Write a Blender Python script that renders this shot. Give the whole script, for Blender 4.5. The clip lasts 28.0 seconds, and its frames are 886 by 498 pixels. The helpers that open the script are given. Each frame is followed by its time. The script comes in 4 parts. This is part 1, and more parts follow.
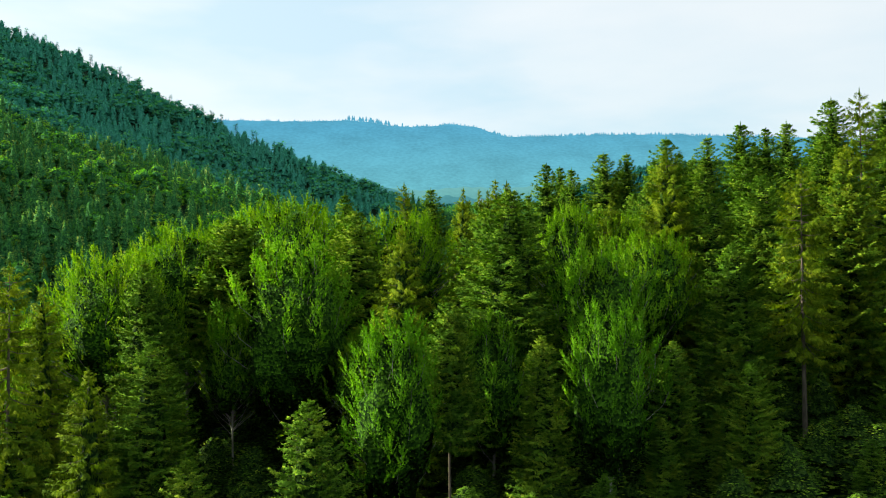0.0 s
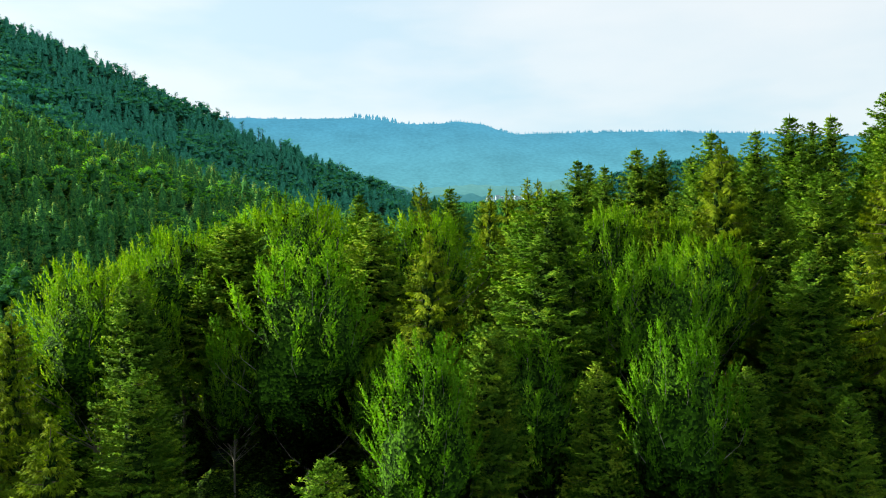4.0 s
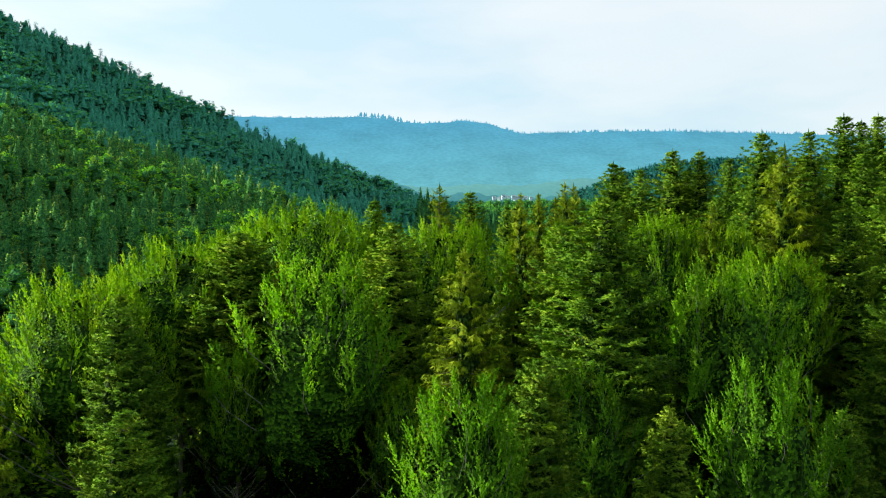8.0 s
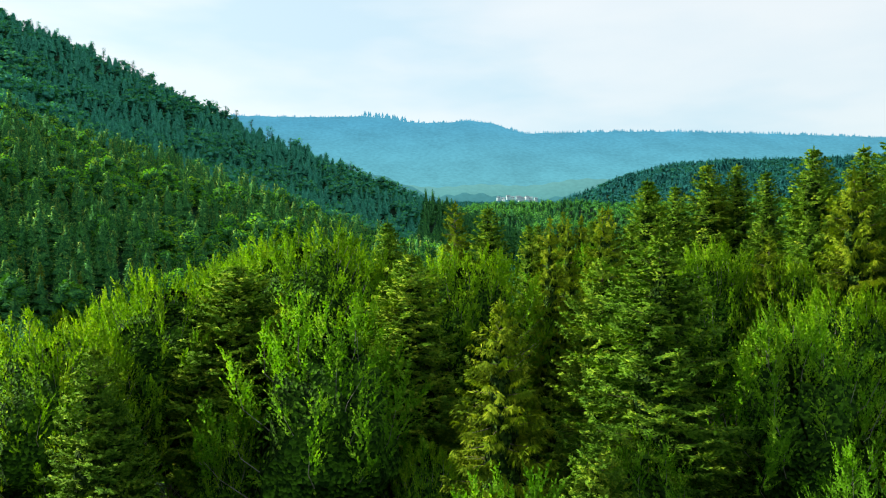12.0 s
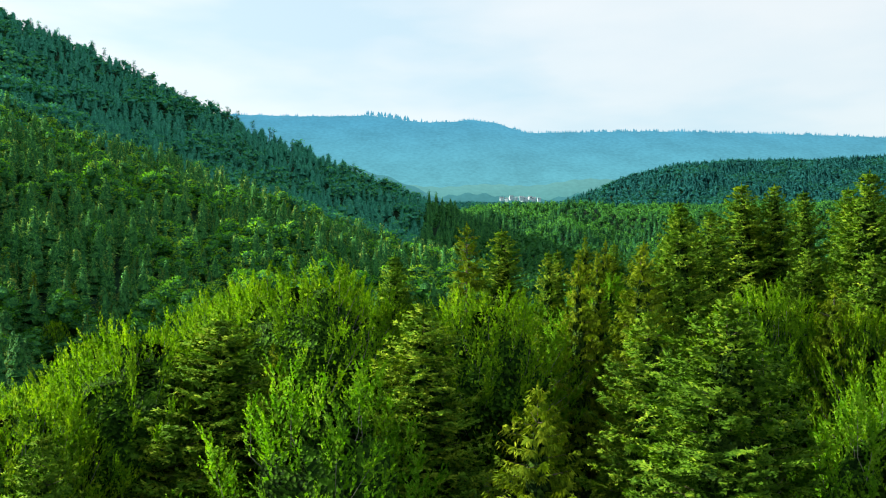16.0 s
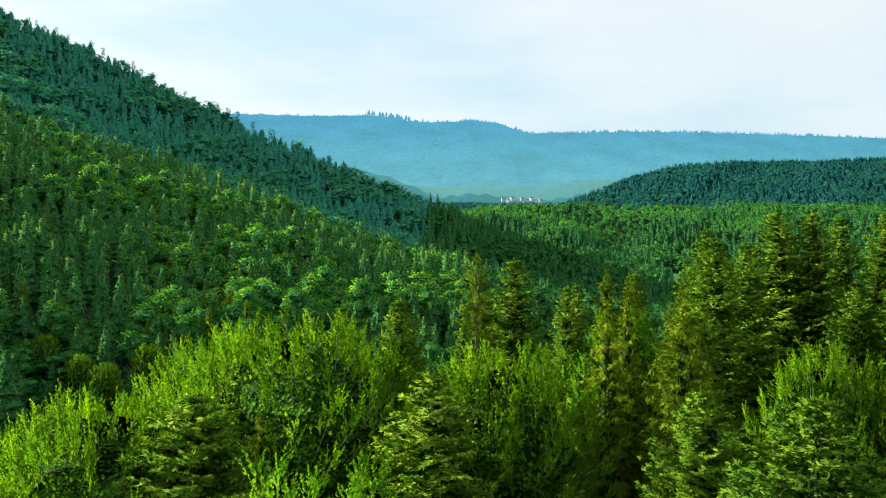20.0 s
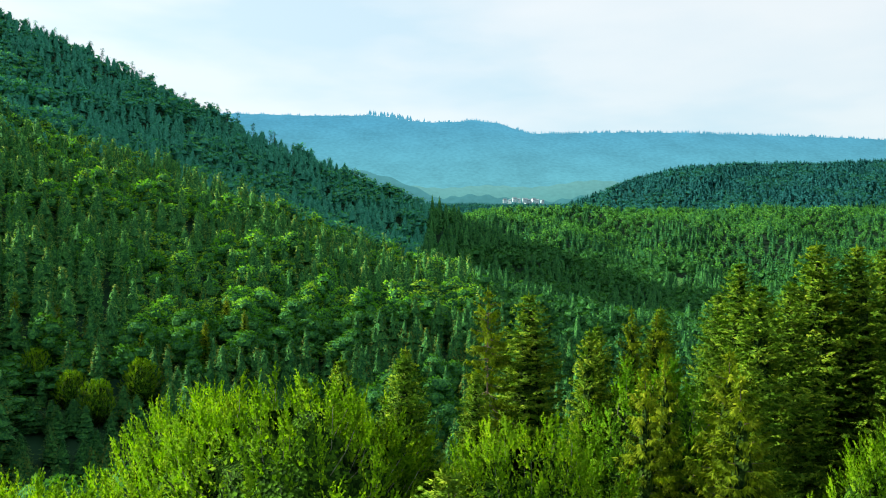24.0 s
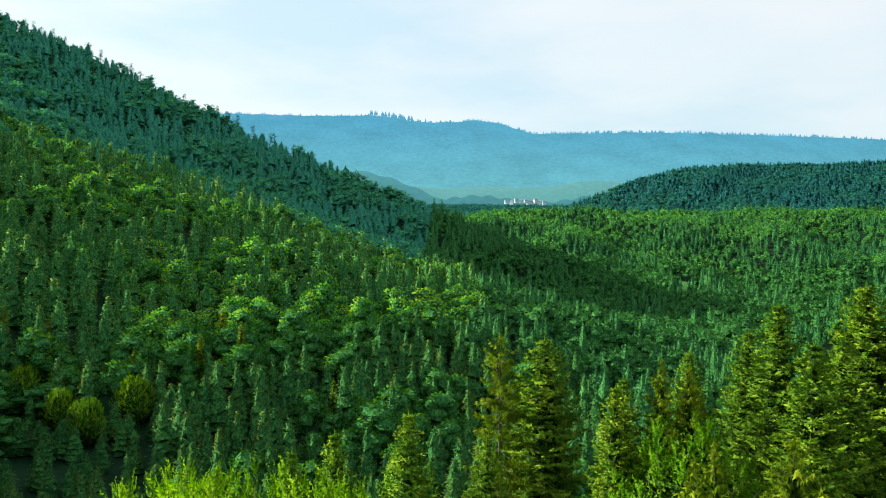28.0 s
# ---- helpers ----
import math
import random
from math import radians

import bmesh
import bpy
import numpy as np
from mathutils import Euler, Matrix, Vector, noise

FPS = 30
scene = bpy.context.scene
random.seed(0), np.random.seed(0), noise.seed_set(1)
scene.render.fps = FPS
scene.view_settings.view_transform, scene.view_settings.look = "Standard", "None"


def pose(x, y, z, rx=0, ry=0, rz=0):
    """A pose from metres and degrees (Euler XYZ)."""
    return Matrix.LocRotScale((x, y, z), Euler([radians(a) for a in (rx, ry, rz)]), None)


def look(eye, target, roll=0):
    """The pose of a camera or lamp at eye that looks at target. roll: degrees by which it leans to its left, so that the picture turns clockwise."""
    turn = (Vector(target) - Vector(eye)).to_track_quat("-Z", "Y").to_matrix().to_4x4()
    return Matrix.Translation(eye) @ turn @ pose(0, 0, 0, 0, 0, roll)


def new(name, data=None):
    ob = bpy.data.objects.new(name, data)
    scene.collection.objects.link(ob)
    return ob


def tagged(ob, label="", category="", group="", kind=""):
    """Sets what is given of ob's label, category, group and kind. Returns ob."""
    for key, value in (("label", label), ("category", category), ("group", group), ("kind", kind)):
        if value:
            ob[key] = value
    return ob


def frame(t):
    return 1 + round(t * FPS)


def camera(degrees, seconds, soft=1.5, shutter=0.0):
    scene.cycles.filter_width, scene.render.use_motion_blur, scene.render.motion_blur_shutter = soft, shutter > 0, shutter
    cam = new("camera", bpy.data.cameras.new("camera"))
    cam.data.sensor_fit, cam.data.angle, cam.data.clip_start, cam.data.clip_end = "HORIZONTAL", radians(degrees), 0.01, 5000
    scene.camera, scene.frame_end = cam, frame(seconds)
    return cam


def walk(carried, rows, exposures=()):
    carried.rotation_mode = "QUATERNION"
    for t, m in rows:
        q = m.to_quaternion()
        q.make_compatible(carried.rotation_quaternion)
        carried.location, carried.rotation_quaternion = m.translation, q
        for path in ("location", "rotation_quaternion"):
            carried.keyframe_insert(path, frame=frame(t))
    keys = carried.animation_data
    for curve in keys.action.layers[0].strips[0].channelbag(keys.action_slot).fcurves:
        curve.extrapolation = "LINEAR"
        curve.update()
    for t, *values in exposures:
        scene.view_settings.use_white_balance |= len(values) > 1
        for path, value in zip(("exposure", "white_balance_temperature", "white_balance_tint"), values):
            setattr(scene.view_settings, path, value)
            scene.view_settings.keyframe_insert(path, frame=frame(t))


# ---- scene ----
cam = camera(58.0, 28.0, 1.1)
PATH = [
    (0, pose(0.00, 0.00, 24.00, 91.600, 0.300, 0.000)),
    (1, pose(-0.52, 2.52, 24.32, 91.553, 0.307, 0.118)),
    (2, pose(-1.04, 5.02, 24.63, 91.508, 0.310, 0.233)),
    (3, pose(-1.59, 7.49, 24.92, 91.466, 0.306, 0.344)),
    (3.5, pose(-1.87, 8.70, 25.07, 91.448, 0.301, 0.398)),
    (4.5, pose(-2.45, 11.07, 25.34, 91.417, 0.280, 0.500)),
    (5.5, pose(-3.04, 13.38, 25.65, 91.394, 0.244, 0.592)),
    (6, pose(-3.34, 14.51, 25.82, 91.386, 0.220, 0.635)),
    (7, pose(-3.91, 16.74, 26.25, 91.375, 0.164, 0.714)),
    (8, pose(-4.44, 18.93, 26.81, 91.368, 0.103, 0.787)),
    (9, pose(-4.93, 21.07, 27.48, 91.362, 0.042, 0.855)),
    (10, pose(-5.38, 23.19, 28.24, 91.354, -0.014, 0.920)),
    (11, pose(-5.79, 25.29, 29.05, 91.342, -0.058, 0.982)),
    (12, pose(-6.17, 27.39, 29.90, 91.327, -0.094, 1.041)),
    (12.5, pose(-6.34, 28.44, 30.33, 91.318, -0.110, 1.069)),
    (13.5, pose(-6.67, 30.55, 31.23, 91.300, -0.139, 1.119)),
    (14.5, pose(-6.97, 32.69, 32.15, 91.281, -0.167, 1.161)),
    (15, pose(-7.11, 33.77, 32.62, 91.273, -0.182, 1.178)),
    (16, pose(-7.37, 35.92, 33.56, 91.257, -0.214, 1.204)),
    (17, pose(-7.62, 38.02, 34.51, 91.244, -0.250, 1.221)),
    (18, pose(-7.86, 40.03, 35.45, 91.233, -0.288, 1.233)),
    (19, pose(-8.10, 41.94, 36.39, 91.223, -0.329, 1.243)),
    (20, pose(-8.34, 43.81, 37.32, 91.216, -0.371, 1.253)),
    (21, pose(-8.58, 45.70, 38.26, 91.210, -0.413, 1.266)),
    (21.5, pose(-8.70, 46.66, 38.73, 91.207, -0.433, 1.274)),
    (22.5, pose(-8.95, 48.63, 39.69, 91.202, -0.471, 1.292)),
    (23.5, pose(-9.20, 50.64, 40.66, 91.197, -0.501, 1.311)),
    (24, pose(-9.32, 51.66, 41.15, 91.194, -0.512, 1.322)),
    (25, pose(-9.53, 53.70, 42.15, 91.187, -0.526, 1.344)),
    (26, pose(-9.72, 55.76, 43.17, 91.180, -0.531, 1.367)),
    (27, pose(-9.90, 57.82, 44.20, 91.171, -0.531, 1.391)),
    (28, pose(-10.07, 59.88, 45.23, 91.163, -0.527, 1.415)),
]
walk(cam, PATH, [(0, 1.1)])

# ---- world, sun, exposure ----
SUN_DIR = Vector((-0.875, 0.17, 0.352)).normalized()
world = bpy.data.worlds.new("sky")
scene.world = world
world.use_nodes = True
wn, wl = world.node_tree.nodes, world.node_tree.links
wn.clear()
w_out = wn.new("ShaderNodeOutputWorld")
w_bg = wn.new("ShaderNodeBackground")
w_sky = wn.new("ShaderNodeTexSky")
w_sky.sky_type, w_sky.sun_disc = "NISHITA", False
w_sky.sun_elevation = math.asin(SUN_DIR.z)
w_sky.sun_rotation = math.atan2(SUN_DIR.x, SUN_DIR.y)
w_sky.air_density, w_sky.dust_density, w_sky.ozone_density = 1.2, 1.5, 1.0
w_co = wn.new("ShaderNodeTexCoord")
w_map = wn.new("ShaderNodeMapping")
w_map.inputs["Scale"].default_value = (1.6, 1.6, 6.0)
w_map.inputs["Location"].default_value = (0.35, 0.2, 0.1)
w_noise = wn.new("ShaderNodeTexNoise")
w_noise.inputs["Scale"].default_value, w_noise.inputs["Detail"].default_value = 1.5, 5.0
w_noise.inputs["Roughness"].default_value = 0.5
w_ramp = wn.new("ShaderNodeValToRGB")
w_ramp.color_ramp.elements[0].position, w_ramp.color_ramp.elements[0].color = 0.36, (3.55, 4.60, 5.15, 1)
w_ramp.color_ramp.elements[1].position, w_ramp.color_ramp.elements[1].color = 0.66, (5.00, 5.32, 5.42, 1)
w_ramp.color_ramp.elements.new(0.50).color = (4.50, 5.05, 5.30, 1)
w_mix = wn.new("ShaderNodeMix")
w_mix.data_type = "RGBA"
w_mix.inputs["Factor"].default_value = 0.8
w_sep, w_rng, w_mul = wn.new("ShaderNodeSeparateXYZ"), wn.new("ShaderNodeMapRange"), wn.new("ShaderNodeMix")
w_mul.data_type, w_mul.blend_type = "RGBA", "MULTIPLY"
w_mul.inputs["Factor"].default_value = 1.0
wl.new(w_co.outputs["Generated"], w_sep.inputs["Vector"])
wl.new(w_sep.outputs["X"], w_rng.inputs["Value"])
for key, value in (("From Min", -0.5), ("From Max", 0.5), ("To Min", 1.08), ("To Max", 0.99)):
    w_rng.inputs[key].default_value = value
wl.new(w_rng.outputs["Result"], w_mul.inputs["B"])
wl.new(w_co.outputs["Generated"], w_map.inputs["Vector"])
wl.new(w_map.outputs["Vector"], w_noise.inputs["Vector"])
wl.new(w_noise.outputs["Fac"], w_ramp.inputs["Fac"])
wl.new(w_ramp.outputs["Color"], w_mix.inputs["B"])
wl.new(w_sky.outputs["Color"], w_mix.inputs["A"])
wl.new(w_mix.outputs["Result"], w_mul.inputs["A"])
wl.new(w_mul.outputs["Result"], w_bg.inputs["Color"])
w_bg.inputs["Strength"].default_value = 0.09
wl.new(w_bg.outputs["Background"], w_out.inputs["Surface"])

sun = new("sun", bpy.data.lights.new("sun", "SUN"))
sun.data.energy, sun.data.angle, sun.data.color = 5.0, radians(0.6), (1.0, 0.94, 0.74)
sun.matrix_basis = look(SUN_DIR * 500, (0, 0, 0))


# ---- materials ----
def nodes_of(name):
    m = bpy.data.materials.new(name)
    m.use_nodes = True
    nt = m.node_tree
    nt.nodes.clear()
    return m, nt.nodes, nt.links


def foliage(name, dark, mid, light, through_col, through_part=0.35, rough=0.7, patch=0.1, patch_amount=0.35, leaf_amount=1.0, warm=None):
    """Needles or leaves: tint varies leaf by leaf and, more broadly, tree by tree; some light passes through."""
    m, n, l = nodes_of(name)
    out, geo = n.new("ShaderNodeOutputMaterial"), n.new("ShaderNodeNewGeometry")
    ramp = n.new("ShaderNodeValToRGB")
    e = ramp.color_ramp.elements
    e[0].position, e[0].color = 0.0, (*dark, 1)
    e[1].position, e[1].color = 1.0, (*light, 1)
    e.new(0.55).color = (*mid, 1)
    info = n.new("ShaderNodeObjectInfo")
    vor = n.new("ShaderNodeTexVoronoi")
    vor.inputs["Scale"].default_value = patch
    l.new(geo.outputs["Position"], vor.inputs["Vector"])
    sep = n.new("ShaderNodeSeparateColor")
    l.new(vor.outputs["Color"], sep.inputs["Color"])
    a = n.new("ShaderNodeMath")
    a.operation = "MULTIPLY_ADD"
    l.new(sep.outputs["Red"], a.inputs[0])
    a.inputs[1].default_value = patch_amount
    leafy_mix = n.new("ShaderNodeMath")
    leafy_mix.operation = "MULTIPLY"
    l.new(geo.outputs["Random Per Island"], leafy_mix.inputs[0])
    leafy_mix.inputs[1].default_value = leaf_amount
    l.new(leafy_mix.outputs[0], a.inputs[2])
    b = n.new("ShaderNodeMath")
    b.operation = "MULTIPLY_ADD"
    l.new(info.outputs["Random"], b.inputs[0])
    b.inputs[1].default_value = 0.3
    l.new(a.outputs[0], b.inputs[2])
    c = n.new("ShaderNodeMath")
    c.operation = "MULTIPLY"
    l.new(b.outputs[0], c.inputs[0])
    c.inputs[1].default_value = 1.0 / (0.3 + leaf_amount + patch_amount)
    l.new(c.outputs[0], ramp.inputs["Fac"])
    bsdf, tr, mix = n.new("ShaderNodeBsdfPrincipled"), n.new("ShaderNodeBsdfTranslucent"), n.new("ShaderNodeMixShader")
    bsdf.inputs["Roughness"].default_value = rough
    bsdf.inputs["Specular IOR Level"].default_value = 0.02
    tone = ramp.outputs["Color"]
    if warm:
        # here and there a tree has turned yellowish
        pick, turned = n.new("ShaderNodeMapRange"), n.new("ShaderNodeMix")
        turned.data_type = "RGBA"
        for key, value in (("From Min", 0.66), ("From Max", 0.86), ("To Min", 0.0), ("To Max", 0.75)):
            pick.inputs[key].default_value = value
        l.new(sep.outputs["Green"], pick.inputs["Value"])
        l.new(pick.outputs["Result"], turned.inputs["Factor"])
        l.new(tone, turned.inputs["A"])
        turned.inputs["B"].default_value = (*warm, 1)
        tone = turned.outputs["Result"]
    l.new(tone, bsdf.inputs["Base Color"])
    mul = n.new("ShaderNodeMix")
    mul.data_type, mul.blend_type = "RGBA", "MULTIPLY"
    mul.inputs["Factor"].default_value = 1.0
    l.new(tone, mul.inputs["A"])
    mul.inputs["B"].default_value = (*through_col, 1)
    l.new(mul.outputs["Result"], tr.inputs["Color"])
    mix.inputs["Fac"].default_value = through_part
    l.new(bsdf.outputs[0], mix.inputs[1])
    l.new(tr.outputs[0], mix.inputs[2])
    l.new(mix.outputs[0], out.inputs["Surface"])
    return m


def mottled(name, c1, c2, scale, rough=0.9, bump=0.4, stretch=(1, 1, 1), c3=None, scale3=0.02):
    """A rough natural surface in two tones, with a third in broad patches."""
    m, n, l = nodes_of(name)
    out, bsdf = n.new("ShaderNodeOutputMaterial"), n.new("ShaderNodeBsdfPrincipled")
    co, mp = n.new("ShaderNodeNewGeometry"), n.new("ShaderNodeMapping")
    mp.inputs["Scale"].default_value = stretch
    l.new(co.outputs["Position"], mp.inputs["Vector"])
    no = n.new("ShaderNodeTexNoise")
    no.inputs["Scale"].default_value, no.inputs["Detail"].default_value = scale, 6.0
    l.new(mp.outputs["Vector"], no.inputs["Vector"])
    ramp = n.new("ShaderNodeValToRGB")
    ramp.color_ramp.elements[0].position, ramp.color_ramp.elements[0].color = 0.35, (*c1, 1)
    ramp.color_ramp.elements[1].position, ramp.color_ramp.elements[1].color = 0.68, (*c2, 1)
    l.new(no.outputs["Fac"], ramp.inputs["Fac"])
    col = ramp.outputs["Color"]
    if c3:
        no3, r3, mx = n.new("ShaderNodeTexNoise"), n.new("ShaderNodeValToRGB"), n.new("ShaderNodeMix")
        no3.inputs["Scale"].default_value = scale3
        l.new(mp.outputs["Vector"], no3.inputs["Vector"])
        r3.color_ramp.elements[0].position, r3.color_ramp.elements[1].position = 0.45, 0.62
        l.new(no3.outputs["Fac"], r3.inputs["Fac"])
        mx.data_type = "RGBA"
        l.new(r3.outputs["Color"], mx.inputs["Factor"])
        l.new(col, mx.inputs["A"])
        mx.inputs["B"].default_value = (*c3, 1)
        col = mx.outputs["Result"]
    l.new(col, bsdf.inputs["Base Color"])
    bsdf.inputs["Roughness"].default_value = rough
    bsdf.inputs["Specular IOR Level"].default_value = 0.1
    bu = n.new("ShaderNodeBump")
    bu.inputs["Strength"].default_value = bump
    l.new(no.outputs["Fac"], bu.inputs["Height"])
    l.new(bu.outputs[0], bsdf.inputs["Normal"])
    l.new(bsdf.outputs[0], out.inputs["Surface"])
    return m


M_FIR = foliage("fir_needles", (0.024, 0.08, 0.01), (0.105, 0.22, 0.016), (0.36, 0.45, 0.034), (1.1, 1.4, 0.35), 0.22, patch=1.0, patch_amount=0.8, leaf_amount=0.6)
M_SPRUCE = foliage("spruce_needles", (0.034, 0.078, 0.005), (0.122, 0.198, 0.009), (0.32, 0.38, 0.023), (1.2, 1.3, 0.3), 0.28, patch=1.0, patch_amount=0.8, leaf_amount=0.6)
M_BEECH = foliage("beech_leaves", (0.052, 0.135, 0.006), (0.131, 0.280, 0.010), (0.318, 0.444, 0.019), (1.3, 1.5, 0.2), 0.42, patch=0.8, patch_amount=0.9, leaf_amount=0.5)
M_BIRCH = foliage("birch_leaves", (0.043, 0.130, 0.007), (0.109, 0.279, 0.013), (0.242, 0.409, 0.030), (1.3, 1.5, 0.25), 0.42, patch=0.8, patch_amount=0.9, leaf_amount=0.5)
# hillside greens are raised above the near ones to stand for haze
M_HILL_CON = foliage("hazy_hillside_needles", (0.034, 0.155, 0.052), (0.115, 0.345, 0.078), (0.39, 0.52, 0.095), (1.0, 1.3, 0.5), 0.22, patch=0.13, patch_amount=1.2, leaf_amount=0.4, warm=(0.260, 0.300, 0.060))
M_HILL_DEC = foliage("hazy_hillside_leaves", (0.05, 0.21, 0.028), (0.13, 0.39, 0.04), (0.29, 0.57, 0.06), (1.2, 1.4, 0.4), 0.4, patch=0.10, patch_amount=1.2, leaf_amount=0.4, warm=(0.300, 0.480, 0.050))
# air haze is painted into these colours as a blue-green tint
M_HAZY_UPPER_CON = foliage("hazy_upper_needles", (0.034, 0.24, 0.165), (0.062, 0.345, 0.215), (0.14, 0.45, 0.225), (1.0, 1.2, 0.8), 0.2, patch=0.10, patch_amount=1.0, leaf_amount=0.4)
M_HAZY_UPPER_DEC = foliage("hazy_upper_leaves", (0.034, 0.215, 0.115), (0.072, 0.33, 0.145), (0.15, 0.455, 0.155), (1.1, 1.3, 0.6), 0.35, patch=0.09, patch_amount=1.0, leaf_amount=0.4)
# hillside foliage again, darkened: the valley's shade is in the colour
M_SHADED_VALLEY_CON = foliage("shaded_valley_needles", (0.012, 0.056, 0.02), (0.036, 0.115, 0.03), (0.12, 0.19, 0.032), (1.0, 1.2, 0.4), 0.2, patch=0.12, patch_amount=1.2, leaf_amount=0.4, warm=(0.130, 0.160, 0.025))
M_SHADED_VALLEY_DEC = foliage("shaded_valley_leaves", (0.022, 0.109, 0.015), (0.054, 0.185, 0.019), (0.127, 0.295, 0.023), (1.1, 1.3, 0.4), 0.35, patch=0.09, patch_amount=1.2, leaf_amount=0.4)
# the far woods carry still more of the haze's blue
M_HAZY_FAR_CON = foliage("hazy_far_needles", (0.012, 0.096, 0.104), (0.018, 0.136, 0.14), (0.034, 0.18, 0.156), (1.0, 1.2, 0.8), 0.2, patch=0.05, patch_amount=1.0, leaf_amount=0.5)
M_HAZY_FAR_DEC = foliage("hazy_far_leaves", (0.014, 0.104, 0.086), (0.028, 0.155, 0.11), (0.055, 0.215, 0.124), (1.1, 1.3, 0.6), 0.35, patch=0.04, patch_amount=1.0, leaf_amount=0.5)
M_TERRACE_CON = foliage("terrace_needles", (0.012, 0.085, 0.045), (0.030, 0.150, 0.062), (0.085, 0.240, 0.080), (1.0, 1.2, 0.7), 0.2, patch=0.05, patch_amount=1.0, leaf_amount=0.5)
M_TERRACE_DEC = foliage("terrace_leaves", (0.05, 0.21, 0.055), (0.12, 0.37, 0.07), (0.23, 0.52, 0.09), (1.1, 1.3, 0.5), 0.35, patch=0.04, patch_amount=1.0, leaf_amount=0.5)
# likewise darkened, for the shade on the valley floor and far flank
M_SHADED_FLANK_CON = foliage("shaded_flank_needles", (0.009, 0.058, 0.032), (0.019, 0.098, 0.046), (0.052, 0.158, 0.058), (1.0, 1.2, 0.5), 0.2, patch=0.12, patch_amount=1.2, leaf_amount=0.4)
M_SHADED_FLANK_DEC = foliage("shaded_flank_leaves", (0.018, 0.095, 0.032), (0.038, 0.15, 0.042), (0.078, 0.23, 0.052), (1.1, 1.3, 0.4), 0.35, patch=0.09, patch_amount=1.2, leaf_amount=0.4)
M_MEADOW = mottled("meadow_grass", (0.10, 0.30, 0.06), (0.17, 0.42, 0.08), 0.25, 0.9, 0.3)
M_BARK = mottled("spruce_bark", (0.06, 0.05, 0.038), (0.16, 0.135, 0.10), 3.0, 0.95, 0.6, (1, 1, 0.25))
M_PALE_BARK = mottled("beech_bark", (0.13, 0.125, 0.10), (0.30, 0.29, 0.25), 2.0, 0.85, 0.3, (1, 1, 0.4))
def shaded_inner_leaves(name, dark, light, scale):
    """Filler deep in a crown: leaf-sized flecks, with the crown's inner shade put into their colours."""
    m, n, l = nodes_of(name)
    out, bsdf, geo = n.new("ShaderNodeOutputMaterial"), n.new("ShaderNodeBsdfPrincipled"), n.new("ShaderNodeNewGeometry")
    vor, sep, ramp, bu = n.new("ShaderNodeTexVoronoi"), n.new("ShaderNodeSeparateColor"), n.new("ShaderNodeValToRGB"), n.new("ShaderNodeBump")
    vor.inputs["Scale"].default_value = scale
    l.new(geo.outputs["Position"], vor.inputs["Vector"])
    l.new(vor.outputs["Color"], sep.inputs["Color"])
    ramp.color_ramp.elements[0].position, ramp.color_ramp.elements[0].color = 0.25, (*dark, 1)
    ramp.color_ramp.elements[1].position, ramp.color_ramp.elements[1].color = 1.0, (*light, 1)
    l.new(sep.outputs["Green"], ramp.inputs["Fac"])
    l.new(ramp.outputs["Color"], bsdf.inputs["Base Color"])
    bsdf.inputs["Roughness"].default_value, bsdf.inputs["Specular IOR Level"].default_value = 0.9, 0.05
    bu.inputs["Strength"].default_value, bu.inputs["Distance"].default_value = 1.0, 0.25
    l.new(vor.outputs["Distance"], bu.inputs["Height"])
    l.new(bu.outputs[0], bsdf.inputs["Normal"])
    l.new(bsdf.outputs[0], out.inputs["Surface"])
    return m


# core tones are painted dark, for the shade inside the crowns
M_NEEDLE_SHADE = shaded_inner_leaves("shaded_inner_needles", (0.008, 0.026, 0.005), (0.05, 0.105, 0.012), 4.5)
M_LEAF_SHADE = shaded_inner_leaves("shaded_inner_leaves", (0.008, 0.030, 0.003), (0.06, 0.16, 0.009), 4.0)
M_HILL_SHADE = shaded_inner_leaves("shaded_hillside_inner", (0.016, 0.085, 0.026), (0.060, 0.210, 0.042), 1.6)
# upper and far cores are tinted with the same haze
M_HAZY_UPPER_INNER = shaded_inner_leaves("hazy_upper_inner", (0.026, 0.170, 0.115), (0.050, 0.250, 0.155), 0.9)
M_HAZY_FAR_INNER = shaded_inner_leaves("hazy_far_inner", (0.013, 0.096, 0.100), (0.021, 0.138, 0.136), 0.5)
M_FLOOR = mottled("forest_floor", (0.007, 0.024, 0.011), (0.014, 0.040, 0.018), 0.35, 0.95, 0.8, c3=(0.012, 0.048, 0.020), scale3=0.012)


